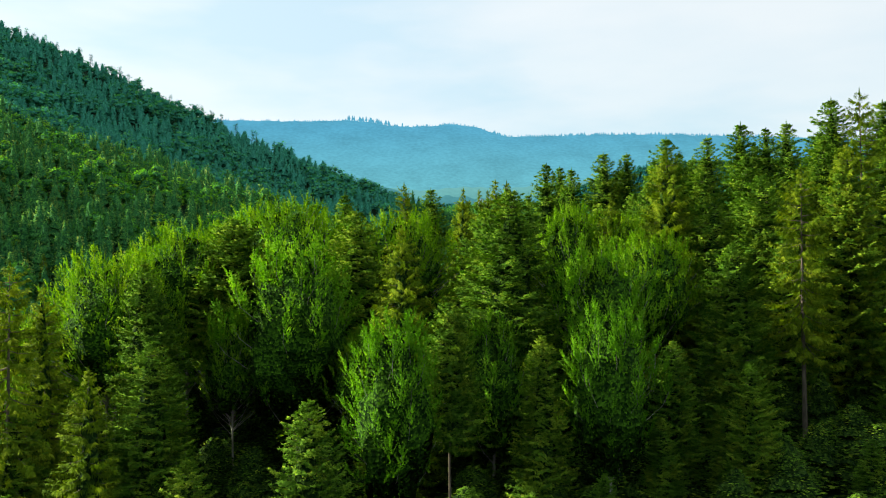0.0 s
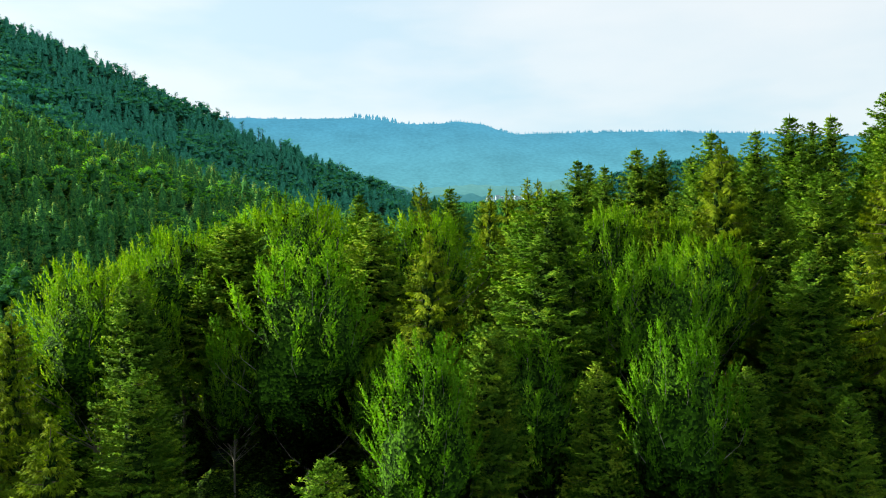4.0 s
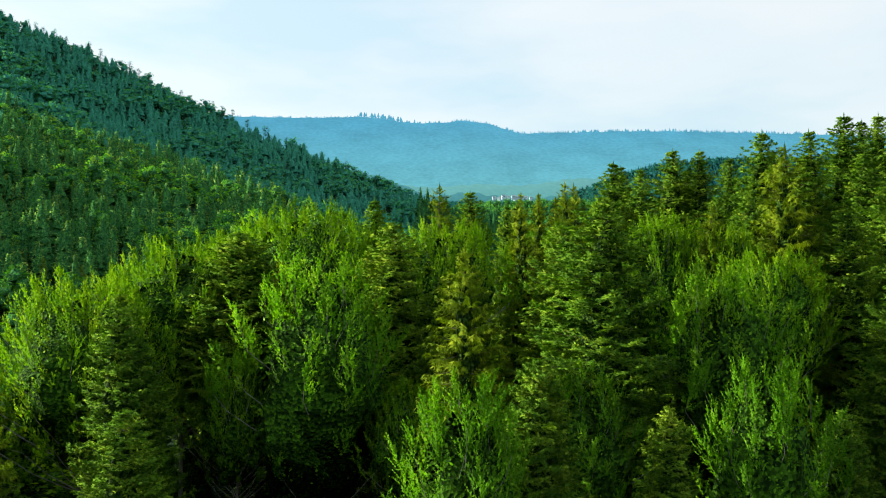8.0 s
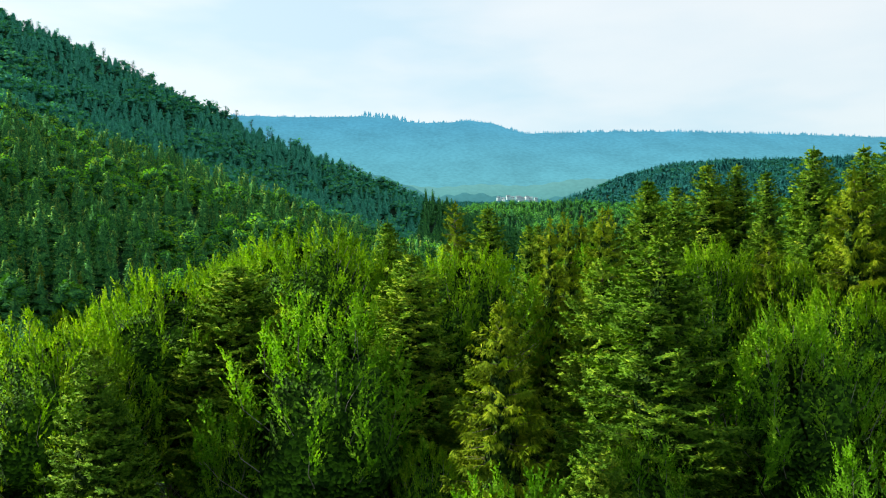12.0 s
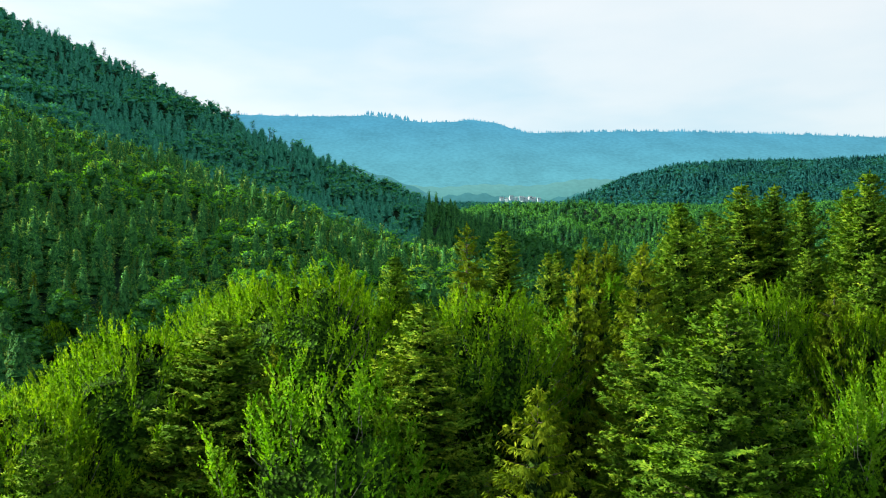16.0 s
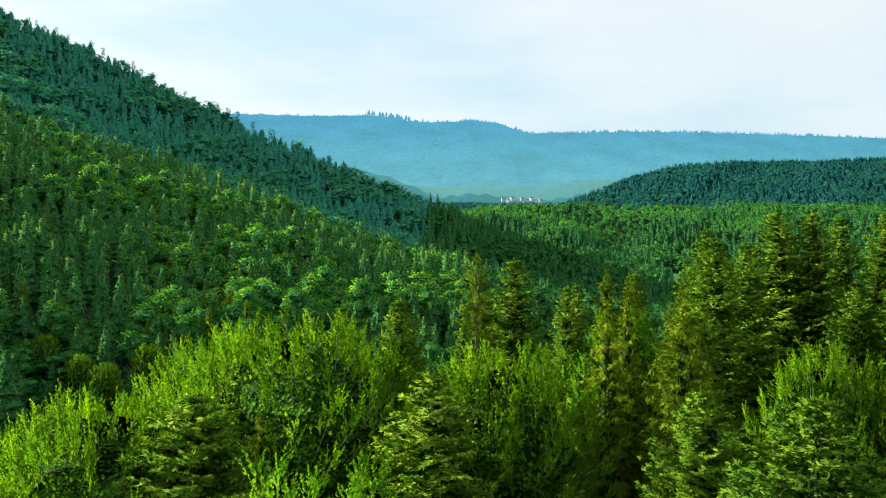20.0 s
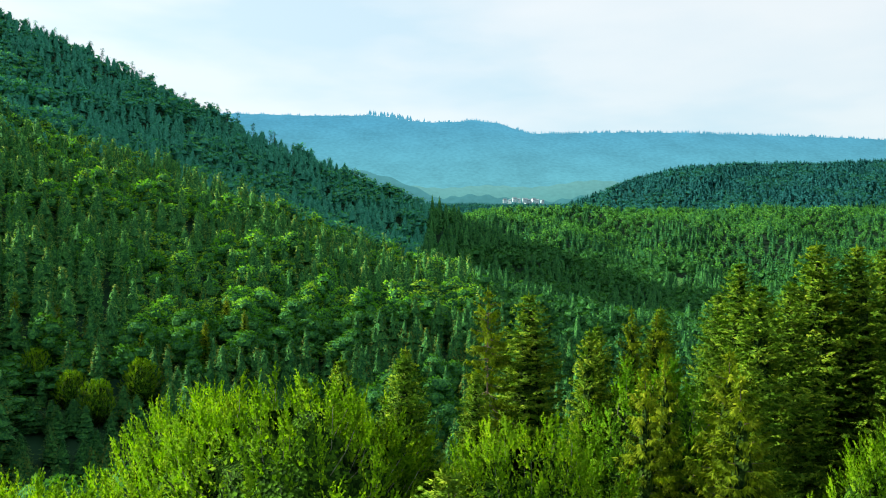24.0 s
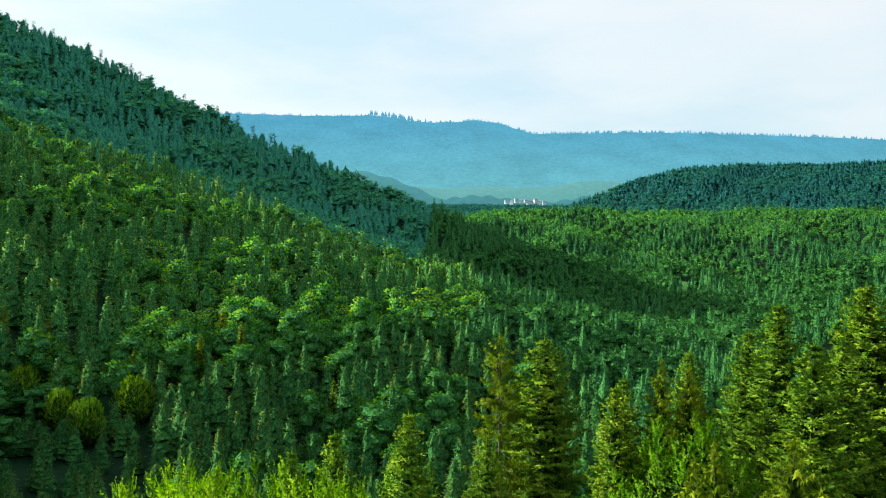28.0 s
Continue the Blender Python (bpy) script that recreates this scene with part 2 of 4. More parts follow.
# ---- mesh tools ----
def mesh_of(name, verts, faces, material, facing=None, inner=None, inner_material=None):
    """A mesh from an array of corners and an array of faces that all have the same number of corners.
    facing: for leaf soups, the way in which each leaf's patch of crown faces; inner: which quads are the core whose
    dark colour stands for shade deep in the crown."""
    verts, faces = np.asarray(verts, np.float32), np.asarray(faces, np.int32)
    if facing is not None:
        q = verts.reshape(-1, 4, 3)
        turned = (np.cross(q[:, 2] - q[:, 0], q[:, 3] - q[:, 1]) * facing).sum(1) < 0
        q[turned] = q[turned][:, ::-1]
        verts = q.reshape(-1, 3)
    me = bpy.data.meshes.new(name)
    k = faces.shape[1]
    me.vertices.add(len(verts))
    me.vertices.foreach_set("co", verts.ravel())
    me.loops.add(faces.size)
    me.loops.foreach_set("vertex_index", faces.ravel())
    me.polygons.add(len(faces))
    me.polygons.foreach_set("loop_start", np.arange(0, faces.size, k, dtype=np.int32))
    me.polygons.foreach_set("loop_total", np.full(len(faces), k, np.int32))
    me.materials.append(material)
    if inner is not None:
        me.materials.append(inner_material)
        me.polygons.foreach_set("material_index", np.asarray(inner, np.int32))
    me.update(calc_edges=True)
    if facing is not None:
        me.normals_split_custom_set_from_vertices(np.repeat(facing, 4, axis=0).astype(np.float32))
    return me


def unit(v):
    return v / np.maximum(np.linalg.norm(v, axis=-1, keepdims=True), 1e-9)


def blades(base, tip, width, up, fat=0.45):
    """Leaf-shaped quads from base to tip, each width wide, with its flat side towards up."""
    side = unit(np.cross(tip - base, up)) * np.asarray(width)[:, None] * 0.5
    mid = base + (tip - base) * fat
    return np.stack([base, mid + side, tip, mid - side], 1).reshape(-1, 3)


def quads(n):
    return np.arange(4 * n).reshape(-1, 4)


def tube(points, radii, sides=7):
    """A tapered round stem along points, closed at its thin end by a last small ring."""
    p, ring = np.asarray(points, float), []
    ang = np.linspace(0, 2 * np.pi, sides, endpoint=False)
    for i in range(len(p)):
        d = unit((p[min(i + 1, len(p) - 1)] - p[max(i - 1, 0)])[None])[0]
        a = unit(np.cross(d, [0.31, 0.95, 0.05])[None])[0]
        b = np.cross(d, a)
        ring.append(p[i] + radii[i] * (np.cos(ang)[:, None] * a + np.sin(ang)[:, None] * b))
    f = [(i * sides + j, i * sides + (j + 1) % sides, (i + 1) * sides + (j + 1) % sides, (i + 1) * sides + j)
         for i in range(len(p) - 1) for j in range(sides)]
    return np.concatenate(ring), np.array(f)


def joined(pieces):
    vs, fs, at = [], [], 0
    for v, f in pieces:
        vs.append(v)
        fs.append(np.asarray(f) + at)
        at += len(v)
    return np.concatenate(vs), np.concatenate(fs)


# ---- tree forms ----
def loose(ring):
    """Rings of corners (rows x sides x 3) as single quads."""
    nxt = np.roll(ring, -1, axis=1)
    return np.stack([ring[:-1], nxt[:-1], nxt[1:], ring[1:]], 2).reshape(-1, 3)


def inner_cone(rng, radius_at, z0, z1, sides, rows):
    """The dense, ragged inside of a conifer's crown."""
    t = np.linspace(0, 1, rows)
    a = np.linspace(0, 2 * np.pi, sides, endpoint=False)
    r = np.array([radius_at(k) for k in t])[:, None] * rng.uniform(0.72, 1.15, (rows, sides))
    r[-1] = 0.02
    aa_ = a[None] + rng.uniform(-0.25, 0.25, (rows, sides))
    zz = (z0 + (z1 - z0) * t)[:, None] + rng.uniform(-0.3, 0.3, (rows, sides)) * (z1 - z0) / rows
    return loose(np.stack([r * np.cos(aa_), r * np.sin(aa_), zz], -1))


def inner_ball(rng, c, r, sides, rows):
    """The dense, ragged inside of a leafy lobe."""
    th = np.linspace(0.005, np.pi - 0.25, rows)[:, None] + 0 * np.zeros((rows, sides))
    a = np.linspace(0, 2 * np.pi, sides, endpoint=False)[None] + rng.uniform(-0.3, 0.3, (rows, sides))
    q = rng.uniform(0.75, 1.15, (rows, sides))
    return loose(np.stack([c[0] + r[0] * q * np.sin(th) * np.cos(a), c[1] + r[1] * q * np.sin(th) * np.sin(a), c[2] + r[2] * q * np.cos(th)], -1))


def conifer_form(seed, high, wide, bare, hang, whorls, per, step, twig_w, power=0.45, thin=0.0):
    """A spruce or fir: whorls of branches along a straight stem, each branch with twigs on both sides and above.
    hang: 0 for flat sprays held level, 1 for twigs that droop like curtains. bare: clean stem below the crown."""
    rng = np.random.default_rng(seed)
    soup, facing, stems = [], [], []
    bend = rng.normal(0, 0.006 * high, 2)
    zup = np.array([0, 0, 1.0])

    tilt = np.zeros(3)

    def stem(z):
        s = z / high
        return np.array([bend[0] * np.sin(s * 3.0), bend[1] * np.sin(s * 2.4), z])

    def add(b, tip, width, face, look_out):
        soup.append(blades(b, tip, width, face))
        facing.append(unit(look_out + tilt + rng.normal(0, 0.22, b.shape)))

    for w in range(whorls):
        t = ((w + rng.uniform(0, 0.7 * hang + 0.22)) / whorls) ** 0.8
        z = bare * high + t * (0.985 - bare) * high
        reach = wide * (1 - t) ** power * (0.6 + 0.4 * min(1.0, t * 4 + 0.3)) * min(1.0, (1 - t) * 10 + 0.18) + 0.16
        count = max(5, int(round(per * (0.62 + 0.38 * (1 - t)))))
        turn = rng.uniform(0, 6.28)
        for k in range(count):
            if rng.random() < thin:
                continue
            az = turn + 6.283 * k / count + rng.normal(0, 0.26)
            length = reach * (rng.uniform(0.82, 1.1) if rng.random() < 0.75 else rng.uniform(0.5, 0.8))
            rise = 0.03 + 0.30 * t ** 2 - (0.10 + 0.42 * hang) * (1 - t) + rng.normal(0, 0.085)
            sag = (0.07 + 0.22 * hang) * (1 - t)
            tilt = rng.normal(0, 0.3, 3)
            out = np.array([math.cos(az), math.sin(az), 0.0])
            across = np.array([-out[1], out[0], 0.0])
            root = stem(z + rng.uniform(-1, 1) * (0.07 + 0.2 * hang))
            roll = rng.normal(0, 0.22)

            def along(s):
                s = np.asarray(s)[:, None]
                return root + out * length * s + zup * length * (rise * s - sag * np.sin(s * 2.2) + 0.10 * s ** 3)

            n = max(3, int(length / step))
            s = np.clip(np.linspace(0.10, 1.0, n) ** 0.7 + rng.uniform(-0.4, 0.4, n) / n, 0.15, 1.0)
            at = along(s)
            ahead = unit(along(s + 0.04) - along(s - 0.04))
            shine = zup * (0.62 - 0.30 * hang) + out * (0.45 + 0.25 * hang)
            if hang < 0.3:
                nb = max(2, int(length / 0.44))
                sb = np.clip(np.linspace(0.16, 0.96, nb) + rng.uniform(-0.4, 0.4, nb) / nb, 0.1, 1.0)
                for sgn in (-1, 1):
                    bl = np.minimum((0.22 + 0.36 * length * (1 - sb) ** 0.9 * np.minimum(1, sb * 2.6)) * rng.uniform(0.7, 1.25, nb), 1.7)
                    go = unit(sgn * across * 0.8 + unit(along(sb + 0.04) - along(sb - 0.04)) * 0.62 + rng.normal(0, 0.16, (nb, 3)) - zup * (0.05 + sgn * roll * 0.6))
                    kk = 6 + int(bl.max() * 4)
                    qq = np.linspace(0.12, 1.0, kk)
                    pp = (along(sb)[:, None] + go[:, None] * (bl[:, None] * qq[None])[..., None] - zup * (0.10 * bl[:, None] * qq[None] ** 2)[..., None]).reshape(-1, 3)
                    gg = np.repeat(go, kk, axis=0)
                    perp = unit(np.cross(zup, gg))
                    for side in (-1, 1):
                        w2 = unit(gg * 0.8 + perp * side * 0.6 + rng.normal(0, 0.25, pp.shape))
                        l2 = 0.30 * rng.uniform(0.65, 1.25, len(pp))
                        add(pp, pp + w2 * l2[:, None], twig_w * rng.uniform(0.7, 1.3, len(pp)), zup + out * (0.3 + 0.6 * t) + across * roll + rng.normal(0, 0.32, pp.shape), shine + sgn * across * 0.3)
            for sgn in () if hang < 0.3 else (-1, 1):
                tl = np.minimum((0.26 + 0.27 * length * (1 - 0.65 * s)) * rng.uniform(0.6, 1.25, n), 0.40 + 0.35 * hang)
                way = unit(sgn * across * (0.85 - 0.4 * hang) + ahead * 0.55 + rng.normal(0, 0.12 + 0.1 * hang, (n, 3)) - zup * (0.06 + sgn * roll * 0.6 + 1.2 * hang))
                face = zup * (1.0 - 0.5 * hang) + out * (0.35 + 0.5 * hang + 0.6 * t) + across * roll + rng.normal(0, 0.22 + 0.25 * hang, (n, 3))
                add(at, at + way * tl[:, None], twig_w * (1 - 0.2 * hang) * rng.uniform(0.7, 1.3, n) * (0.55 + 0.5 * tl), face, shine + sgn * across * 0.3)
            m = max(3, int(n * 1.5))
            s2 = rng.uniform(0.3, 0.98, m)
            at2 = along(s2)
            way = unit(out * 0.9 + rng.normal(0, 0.32 + 0.25 * hang, (m, 3)) + zup * (0.12 - 0.9 * hang))
            tl = rng.uniform(0.16, 0.36, m) * (0.8 + 0.06 * length) * (1 + 0.7 * hang)
            add(at2, at2 + way * tl[:, None], np.full(m, twig_w), zup * (1.0 - 0.6 * hang) + out * (0.4 + 0.6 * hang) + rng.normal(0, 0.35, (m, 3)), shine)
            if length > 1.2 and w % 2 == 0:
                stems.append(tube(along(np.array([0, 0.35, 0.75])), [0.03 + 0.008 * length, 0.02 + 0.005 * length, 0.008], 3))
    # the leader and its small shoots
    top = stem(high * 0.93)
    m = 26
    zz, az = rng.uniform(0.925, 0.985, m) * high, rng.uniform(0, 6.28, m)
    o = np.stack([np.cos(az), np.sin(az), np.zeros(m)], 1)
    b = np.stack([np.full(m, top[0]), np.full(m, top[1]), zz], 1)
    add(b, b + o * (high * 1.0 - zz)[:, None] * 0.22 + zup * rng.uniform(0.1, 0.35, (m, 1)), np.full(m, 0.10), zup + o * 0.3, o + zup * 0.5)
    b = np.array([[top[0], top[1], high * 0.955]] * 3)
    f3 = np.array([[1.0, 0, 0], [0.5, 0.86, 0], [-0.5, 0.86, 0]])
    add(b, b + zup * 0.045 * high, np.full(3, 0.17), f3, f3)
    # opaque filler core, its dark colour standing for shade between the branches
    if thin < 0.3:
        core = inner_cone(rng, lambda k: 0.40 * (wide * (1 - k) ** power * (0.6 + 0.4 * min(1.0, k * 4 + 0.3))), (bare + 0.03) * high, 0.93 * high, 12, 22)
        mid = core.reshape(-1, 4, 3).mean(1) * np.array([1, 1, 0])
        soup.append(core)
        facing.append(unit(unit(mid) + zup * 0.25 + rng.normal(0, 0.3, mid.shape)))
    v = np.concatenate(soup)
    zs = np.linspace(-0.6, high * 0.97, 9)
    r0 = 0.0095 * high
    trunk = tube([stem(max(z, 0)) if z >= 0 else np.array([0, 0, z]) for z in zs], [max(0.02, r0 * (1 - z / high) + 0.01) for z in zs], 8)
    return v, np.concatenate(facing), joined([trunk] + stems), 12 * 21 if thin < 0.3 else 0


def broadleaf_form(seed, high, wide, bare, plumes, shoots, leaves, leaf, fill, upright=0.8, top_heavy=0.6, plume=0.13):
    """A beech or birch: many limbs that rise and fan out, each ending in a plume of leafy upright shoots, with dark gaps between the plumes.
    top_heavy: where up the crown it is widest."""
    rng = np.random.default_rng(seed)
    soup, facing, stems = [], [], []
    zup = np.array([0, 0, 1.0])
    ch = high * (1 - bare)
    zs = np.linspace(-0.6, high * 0.72, 8)
    wob = rng.normal(0, 0.012 * high, 2)
    axis = lambda z: np.array([wob[0] * math.sin(z / high * 4), wob[1] * math.sin(z / high * 3), z])
    r0 = 0.0095 * high
    stems.append(tube([axis(z) for z in zs], [max(0.03, r0 * (1 - z / high)) for z in zs], 8))
    lobe = rng.uniform(0, 6.28, 4)
    heart = np.array([0, 0, bare * high + ch * top_heavy * 0.75])
    for k in range(plumes):
        # plume tips lie evenly over a domed, lumpy crown
        u = 1 - (k + 0.5) / plumes
        az = k * 2.39996 + rng.normal(0, 0.25)
        zt = bare + (1 - bare) * (0.16 + 0.84 * u ** 0.62)
        rel = (zt - bare) / (1 - bare)
        girth = math.sqrt(max(0.0, 1 - ((rel - top_heavy * 0.75) / (1.02 - top_heavy * 0.75)) ** 2)) if rel > top_heavy * 0.75 else 0.62 + 0.38 * rel / (top_heavy * 0.75)
        lump = 1 + 0.13 * math.sin(3 * az + lobe[0] + 4 * rel) + 0.10 * math.sin(5 * az + lobe[1] - 7 * rel) + rng.normal(0, 0.07)
        o = np.array([math.cos(az), math.sin(az), 0.0])
        end = o * wide * girth * lump * (0.97 if rng.random() < 0.7 else rng.uniform(0.6, 0.9)) + zup * (zt * high * (1 + 0.02 * math.sin(2 * az + lobe[2])))
        size = high * plume * rng.uniform(0.75, 1.25) * (0.8 + 0.3 * rel)
        d = unit((end - heart)[None])[0]
        way = unit((d * (1.05 - upright) + zup * upright + rng.normal(0, 0.13, 3))[None])[0]
        start = end - way * size - d * size * 0.35
        root = axis(np.clip(start[2] - 0.12 * ch - 0.35 * np.linalg.norm(start[:2]), bare * high * 0.7, high * 0.7))
        if k % 2 == 0:
            stems.append(tube([root, root * 0.4 + start * 0.6 - zup * 0.02 * ch, start, start + (end - start) * 0.6], [r0 * 0.28, r0 * 0.17, r0 * 0.09, 0.012], 4))
        tint = unit((d + rng.normal(0, 0.25, 3))[None])[0]
        for j in range(shoots):
            s0 = (j / shoots) ** 0.8
            side = rng.normal(0, 1, 3)
            side -= way * side.dot(way)
            side = unit(side[None])[0]
            p = start + (end - start) * s0 * 0.85 + side * size * 0.15 * (1.2 - s0) * rng.uniform(0.2, 1.0)
            go = unit((way + side * (0.62 - 0.35 * s0) * rng.uniform(0.3, 1.1) + zup * 0.25)[None])[0]
            length = size * rng.uniform(0.32, 0.62) * (1.0 - 0.25 * s0)
            t = np.linspace(0.05, 1, leaves)
            at = p + go * length * t[:, None] + (side * 0.12 - zup * 0.04) * length * (t ** 2)[:, None]
            ld = unit(go * 0.85 + rng.normal(0, 0.33, (leaves, 3)))
            ls = leaf * rng.uniform(0.7, 1.25, leaves) * (1.12 - 0.55 * t)
            soup.append(blades(at, at + ld * ls[:, None], ls * 0.52, rng.normal(0, 0.6, (leaves, 3)) + zup * 0.5 + d * 0.6))
            facing.append(unit(tint * 0.75 + side * 0.45 + zup * 0.2 + rng.normal(0, 0.25, (leaves, 3))))
    # leaves deeper in the crown
    d = unit(rng.normal(0, 1, (fill, 3)) + zup * 0.25)
    p = heart + d * np.array([wide * 0.78, wide * 0.78, ch * (1.0 - top_heavy * 0.75) * 0.82]) * rng.uniform(0.55, 1.0, (fill, 1))
    size = leaf * rng.uniform(0.9, 1.5, fill)
    soup.append(blades(p, p + unit(d * 0.6 + rng.normal(0, 0.6, (fill, 3)) + zup * 0.4) * size[:, None], size * 0.6, d * 0.8 + rng.normal(0, 0.6, (fill, 3)) + zup * 0.5))
    facing.append(unit(d * 0.8 + rng.normal(0, 0.35, (fill, 3))))
    # filler core that closes the crown, with inner shade in its colour
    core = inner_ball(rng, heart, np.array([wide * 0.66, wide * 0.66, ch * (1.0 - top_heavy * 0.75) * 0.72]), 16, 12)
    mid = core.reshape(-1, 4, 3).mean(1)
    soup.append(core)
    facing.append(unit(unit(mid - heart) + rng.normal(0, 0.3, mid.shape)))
    return np.concatenate(soup), np.concatenate(facing), joined(stems), 16 * 11


# ---- the lie of the land ----
def smooth(a, b, v):
    t = np.clip((v - a) / (b - a), 0, 1)
    return t * t * (3 - 2 * t)


def soft_max(a, b, k):
    return np.logaddexp(a / k, b / k) * k


def ripple(x, y):
    return 2.2 * np.sin(x * 0.021 + 1.3) * np.cos(y * 0.017) + 1.1 * np.sin(x * 0.053 - y * 0.041)


def land(x, y):
    """Height of the ground: the near spur, the valley, the long hillside, the two hills beyond and the rise at the valley's head."""
    x, y = np.asarray(x, float), np.asarray(y, float)
    valley = -24 + 0.000092 * np.clip(y - 250, 0, 1600) ** 2 * (1 - 0.26 * smooth(1000, 1700, y)) + 0.12 * np.maximum(y - 1850, 0) + 0.04 * np.maximum(np.abs(x - 60) - 400, 0)
    spur = 2 + 0.11 * (np.minimum(y, 135) - 70) + 0.10 * np.clip(x, -45, 60)
    spur = spur - 0.36 * np.maximum(y - 140, 0) - 0.42 * np.maximum(-x - 46, 0) * smooth(60, 110, y) - 0.25 * np.maximum(x - 90, 0) * smooth(150, 260, y)
    spur = np.maximum(spur, -60)
    # out of view at the side the hillside is levelled to let sun in
    u, v = np.maximum(x, -0.60 * np.clip(y, 200, 1000) - 18) / 100, (np.minimum(y, 850 - 0.05 * x) - 500) / 100
    hill = 18.6 + -26.02 * u + 18.79 * v + 1.64 * u * u + -2.97 * u * v + -0.72 * v * v
    # the slope lies back in its lower half and steepens under the crest
    hill = hill - 24 * smooth(470, 715, y) * (1 - smooth(705, 850 - 0.05 * x, y))
    hill = hill - 10 * (1 - smooth(-500, -400, x))
    hill = np.where(x < 330, hill, -100) - 0.45 * np.maximum(y - 850 + 0.05 * x, 0)
    hill = np.maximum(hill * smooth(-1100, -560, x) + (1 - smooth(-1100, -560, x)) * 330, -60)
    cy = 1250 + 0.10 * x
    gully = 9 * np.sin(x * 0.021 + 0.006 * y) + 5 * np.sin(x * 0.047 - 0.011 * y + 1)
    terrace = 60 + 60 * smooth(-190, 40, x) + 0.012 * x - 0.25 * np.maximum(cy - y, 0) + gully * smooth(30, 160, cy - y) - 0.20 * np.maximum(y - cy, 0)
    crest2 = 136 + 122 * smooth(60, 520, x) + 0.03 * np.maximum(x - 520, 0)
    beyond = crest2 - 0.30 * np.maximum(1800 - y, 0) - 0.3 * np.maximum(y - 1800, 0)
    # an unseen bare hump, added out of view to shade the valley floor
    shade_hump = -30 + 128 * np.exp(-(((x + 312) / 64) ** 2 + ((y - 352) / 74) ** 2))
    z = soft_max(soft_max(soft_max(valley, spur, 3.0), hill, 5.0), shade_hump, 5.0)
    z = soft_max(soft_max(z, np.maximum(terrace, -300), 6.0), np.maximum(beyond, -300), 8.0)
    return z + ripple(x, y) * smooth(150, 320, y)


def height_at(x, y):
    return float(land(np.array([x]), np.array([y]))[0])


rr = np.concatenate([np.linspace(0.02, 300, 61), np.geomspace(306, 4700, 100)])
na = 220
aa = np.linspace(0, 2 * np.pi, na, endpoint=False)
gx, gy = np.outer(rr, np.cos(aa)), np.outer(rr, np.sin(aa)) + 60
gz = land(gx, gy)
ii, jj = np.meshgrid(np.arange(len(rr) - 1), np.arange(na), indexing="ij")
gf = np.stack([ii * na + jj, (ii + 1) * na + jj, (ii + 1) * na + (jj + 1) % na, ii * na + (jj + 1) % na], -1).reshape(-1, 4)
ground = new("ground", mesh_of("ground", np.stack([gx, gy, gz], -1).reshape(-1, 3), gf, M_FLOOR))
ground.data.polygons.foreach_set("use_smooth", np.ones(len(gf), bool))
tagged(ground, "dark mossy forest floor of a wooded valley", "ground", kind="structure")

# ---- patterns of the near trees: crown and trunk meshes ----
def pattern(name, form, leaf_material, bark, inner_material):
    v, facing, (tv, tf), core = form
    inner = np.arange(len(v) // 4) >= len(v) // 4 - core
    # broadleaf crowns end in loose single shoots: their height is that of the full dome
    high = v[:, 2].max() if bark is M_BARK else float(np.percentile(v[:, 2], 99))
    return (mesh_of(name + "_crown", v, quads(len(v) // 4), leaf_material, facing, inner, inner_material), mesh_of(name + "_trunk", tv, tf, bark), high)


FIR_TWIGS, SPRUCE_TWIGS = (44, 11, 0.15, 0.105), (44, 12, 0.11, 0.11)
FIRS = [pattern("fir", conifer_form(10 + i, 28, w, bare, 0.05, *FIR_TWIGS, p), M_FIR, M_BARK, M_NEEDLE_SHADE)
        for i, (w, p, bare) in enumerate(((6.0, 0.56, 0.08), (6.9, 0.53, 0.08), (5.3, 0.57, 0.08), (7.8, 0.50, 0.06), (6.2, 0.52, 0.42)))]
SPRUCES = [pattern("spruce", conifer_form(30 + i, 28, w, bare, 0.75, *SPRUCE_TWIGS, p, th), M_SPRUCE, M_BARK, M_NEEDLE_SHADE)
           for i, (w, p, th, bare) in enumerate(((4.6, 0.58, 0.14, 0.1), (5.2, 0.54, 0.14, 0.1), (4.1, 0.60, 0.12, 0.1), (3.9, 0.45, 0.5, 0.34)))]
BEECHES = [pattern("beech", broadleaf_form(50 + i, 28, w, 0.34, 200, 13, 11, 0.28, 3000, 0.62, 0.66, 0.085), M_BEECH, M_PALE_BARK, M_LEAF_SHADE)
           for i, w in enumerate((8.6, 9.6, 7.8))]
BEECHES.append(pattern("beech", broadleaf_form(58, 28, 9.0, 0.04, 200, 13, 11, 0.34, 3000, 0.62, 0.6, 0.085), M_BEECH, M_PALE_BARK, M_LEAF_SHADE))
BIRCHES = [pattern("birch", broadleaf_form(60 + i, 24, w, 0.24, 76, 18, 13, 0.25, 1600, 0.78, 0.55, 0.115), M_BIRCH, M_PALE_BARK, M_LEAF_SHADE)
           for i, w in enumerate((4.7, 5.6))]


def tree(kind, which, x, y, tip, wide=1.0, label="", group="", turn=None):
    """A tree that stands on the ground at x, y and whose tip is at the height tip; wide: its girth against the pattern's."""
    z0 = height_at(x, y) - 0.15
    crown, trunk, high = which
    size = (tip - z0) / high
    turn = (x * 37.7 + y * 13.1) % 360 if turn is None else turn
    top = new(kind)
    top.empty_display_size = 0.5
    for nm, me in (("trunk", trunk), ("crown", crown)):
        o = new(nm, me)
        o.parent = top
    top.matrix_basis = Matrix.Translation((x, y, z0)) @ Matrix.Rotation(radians(turn), 4, "Z") @ Matrix.Diagonal((wide * size, wide * size, size, 1))
    return tagged(top, label, "tree", group)


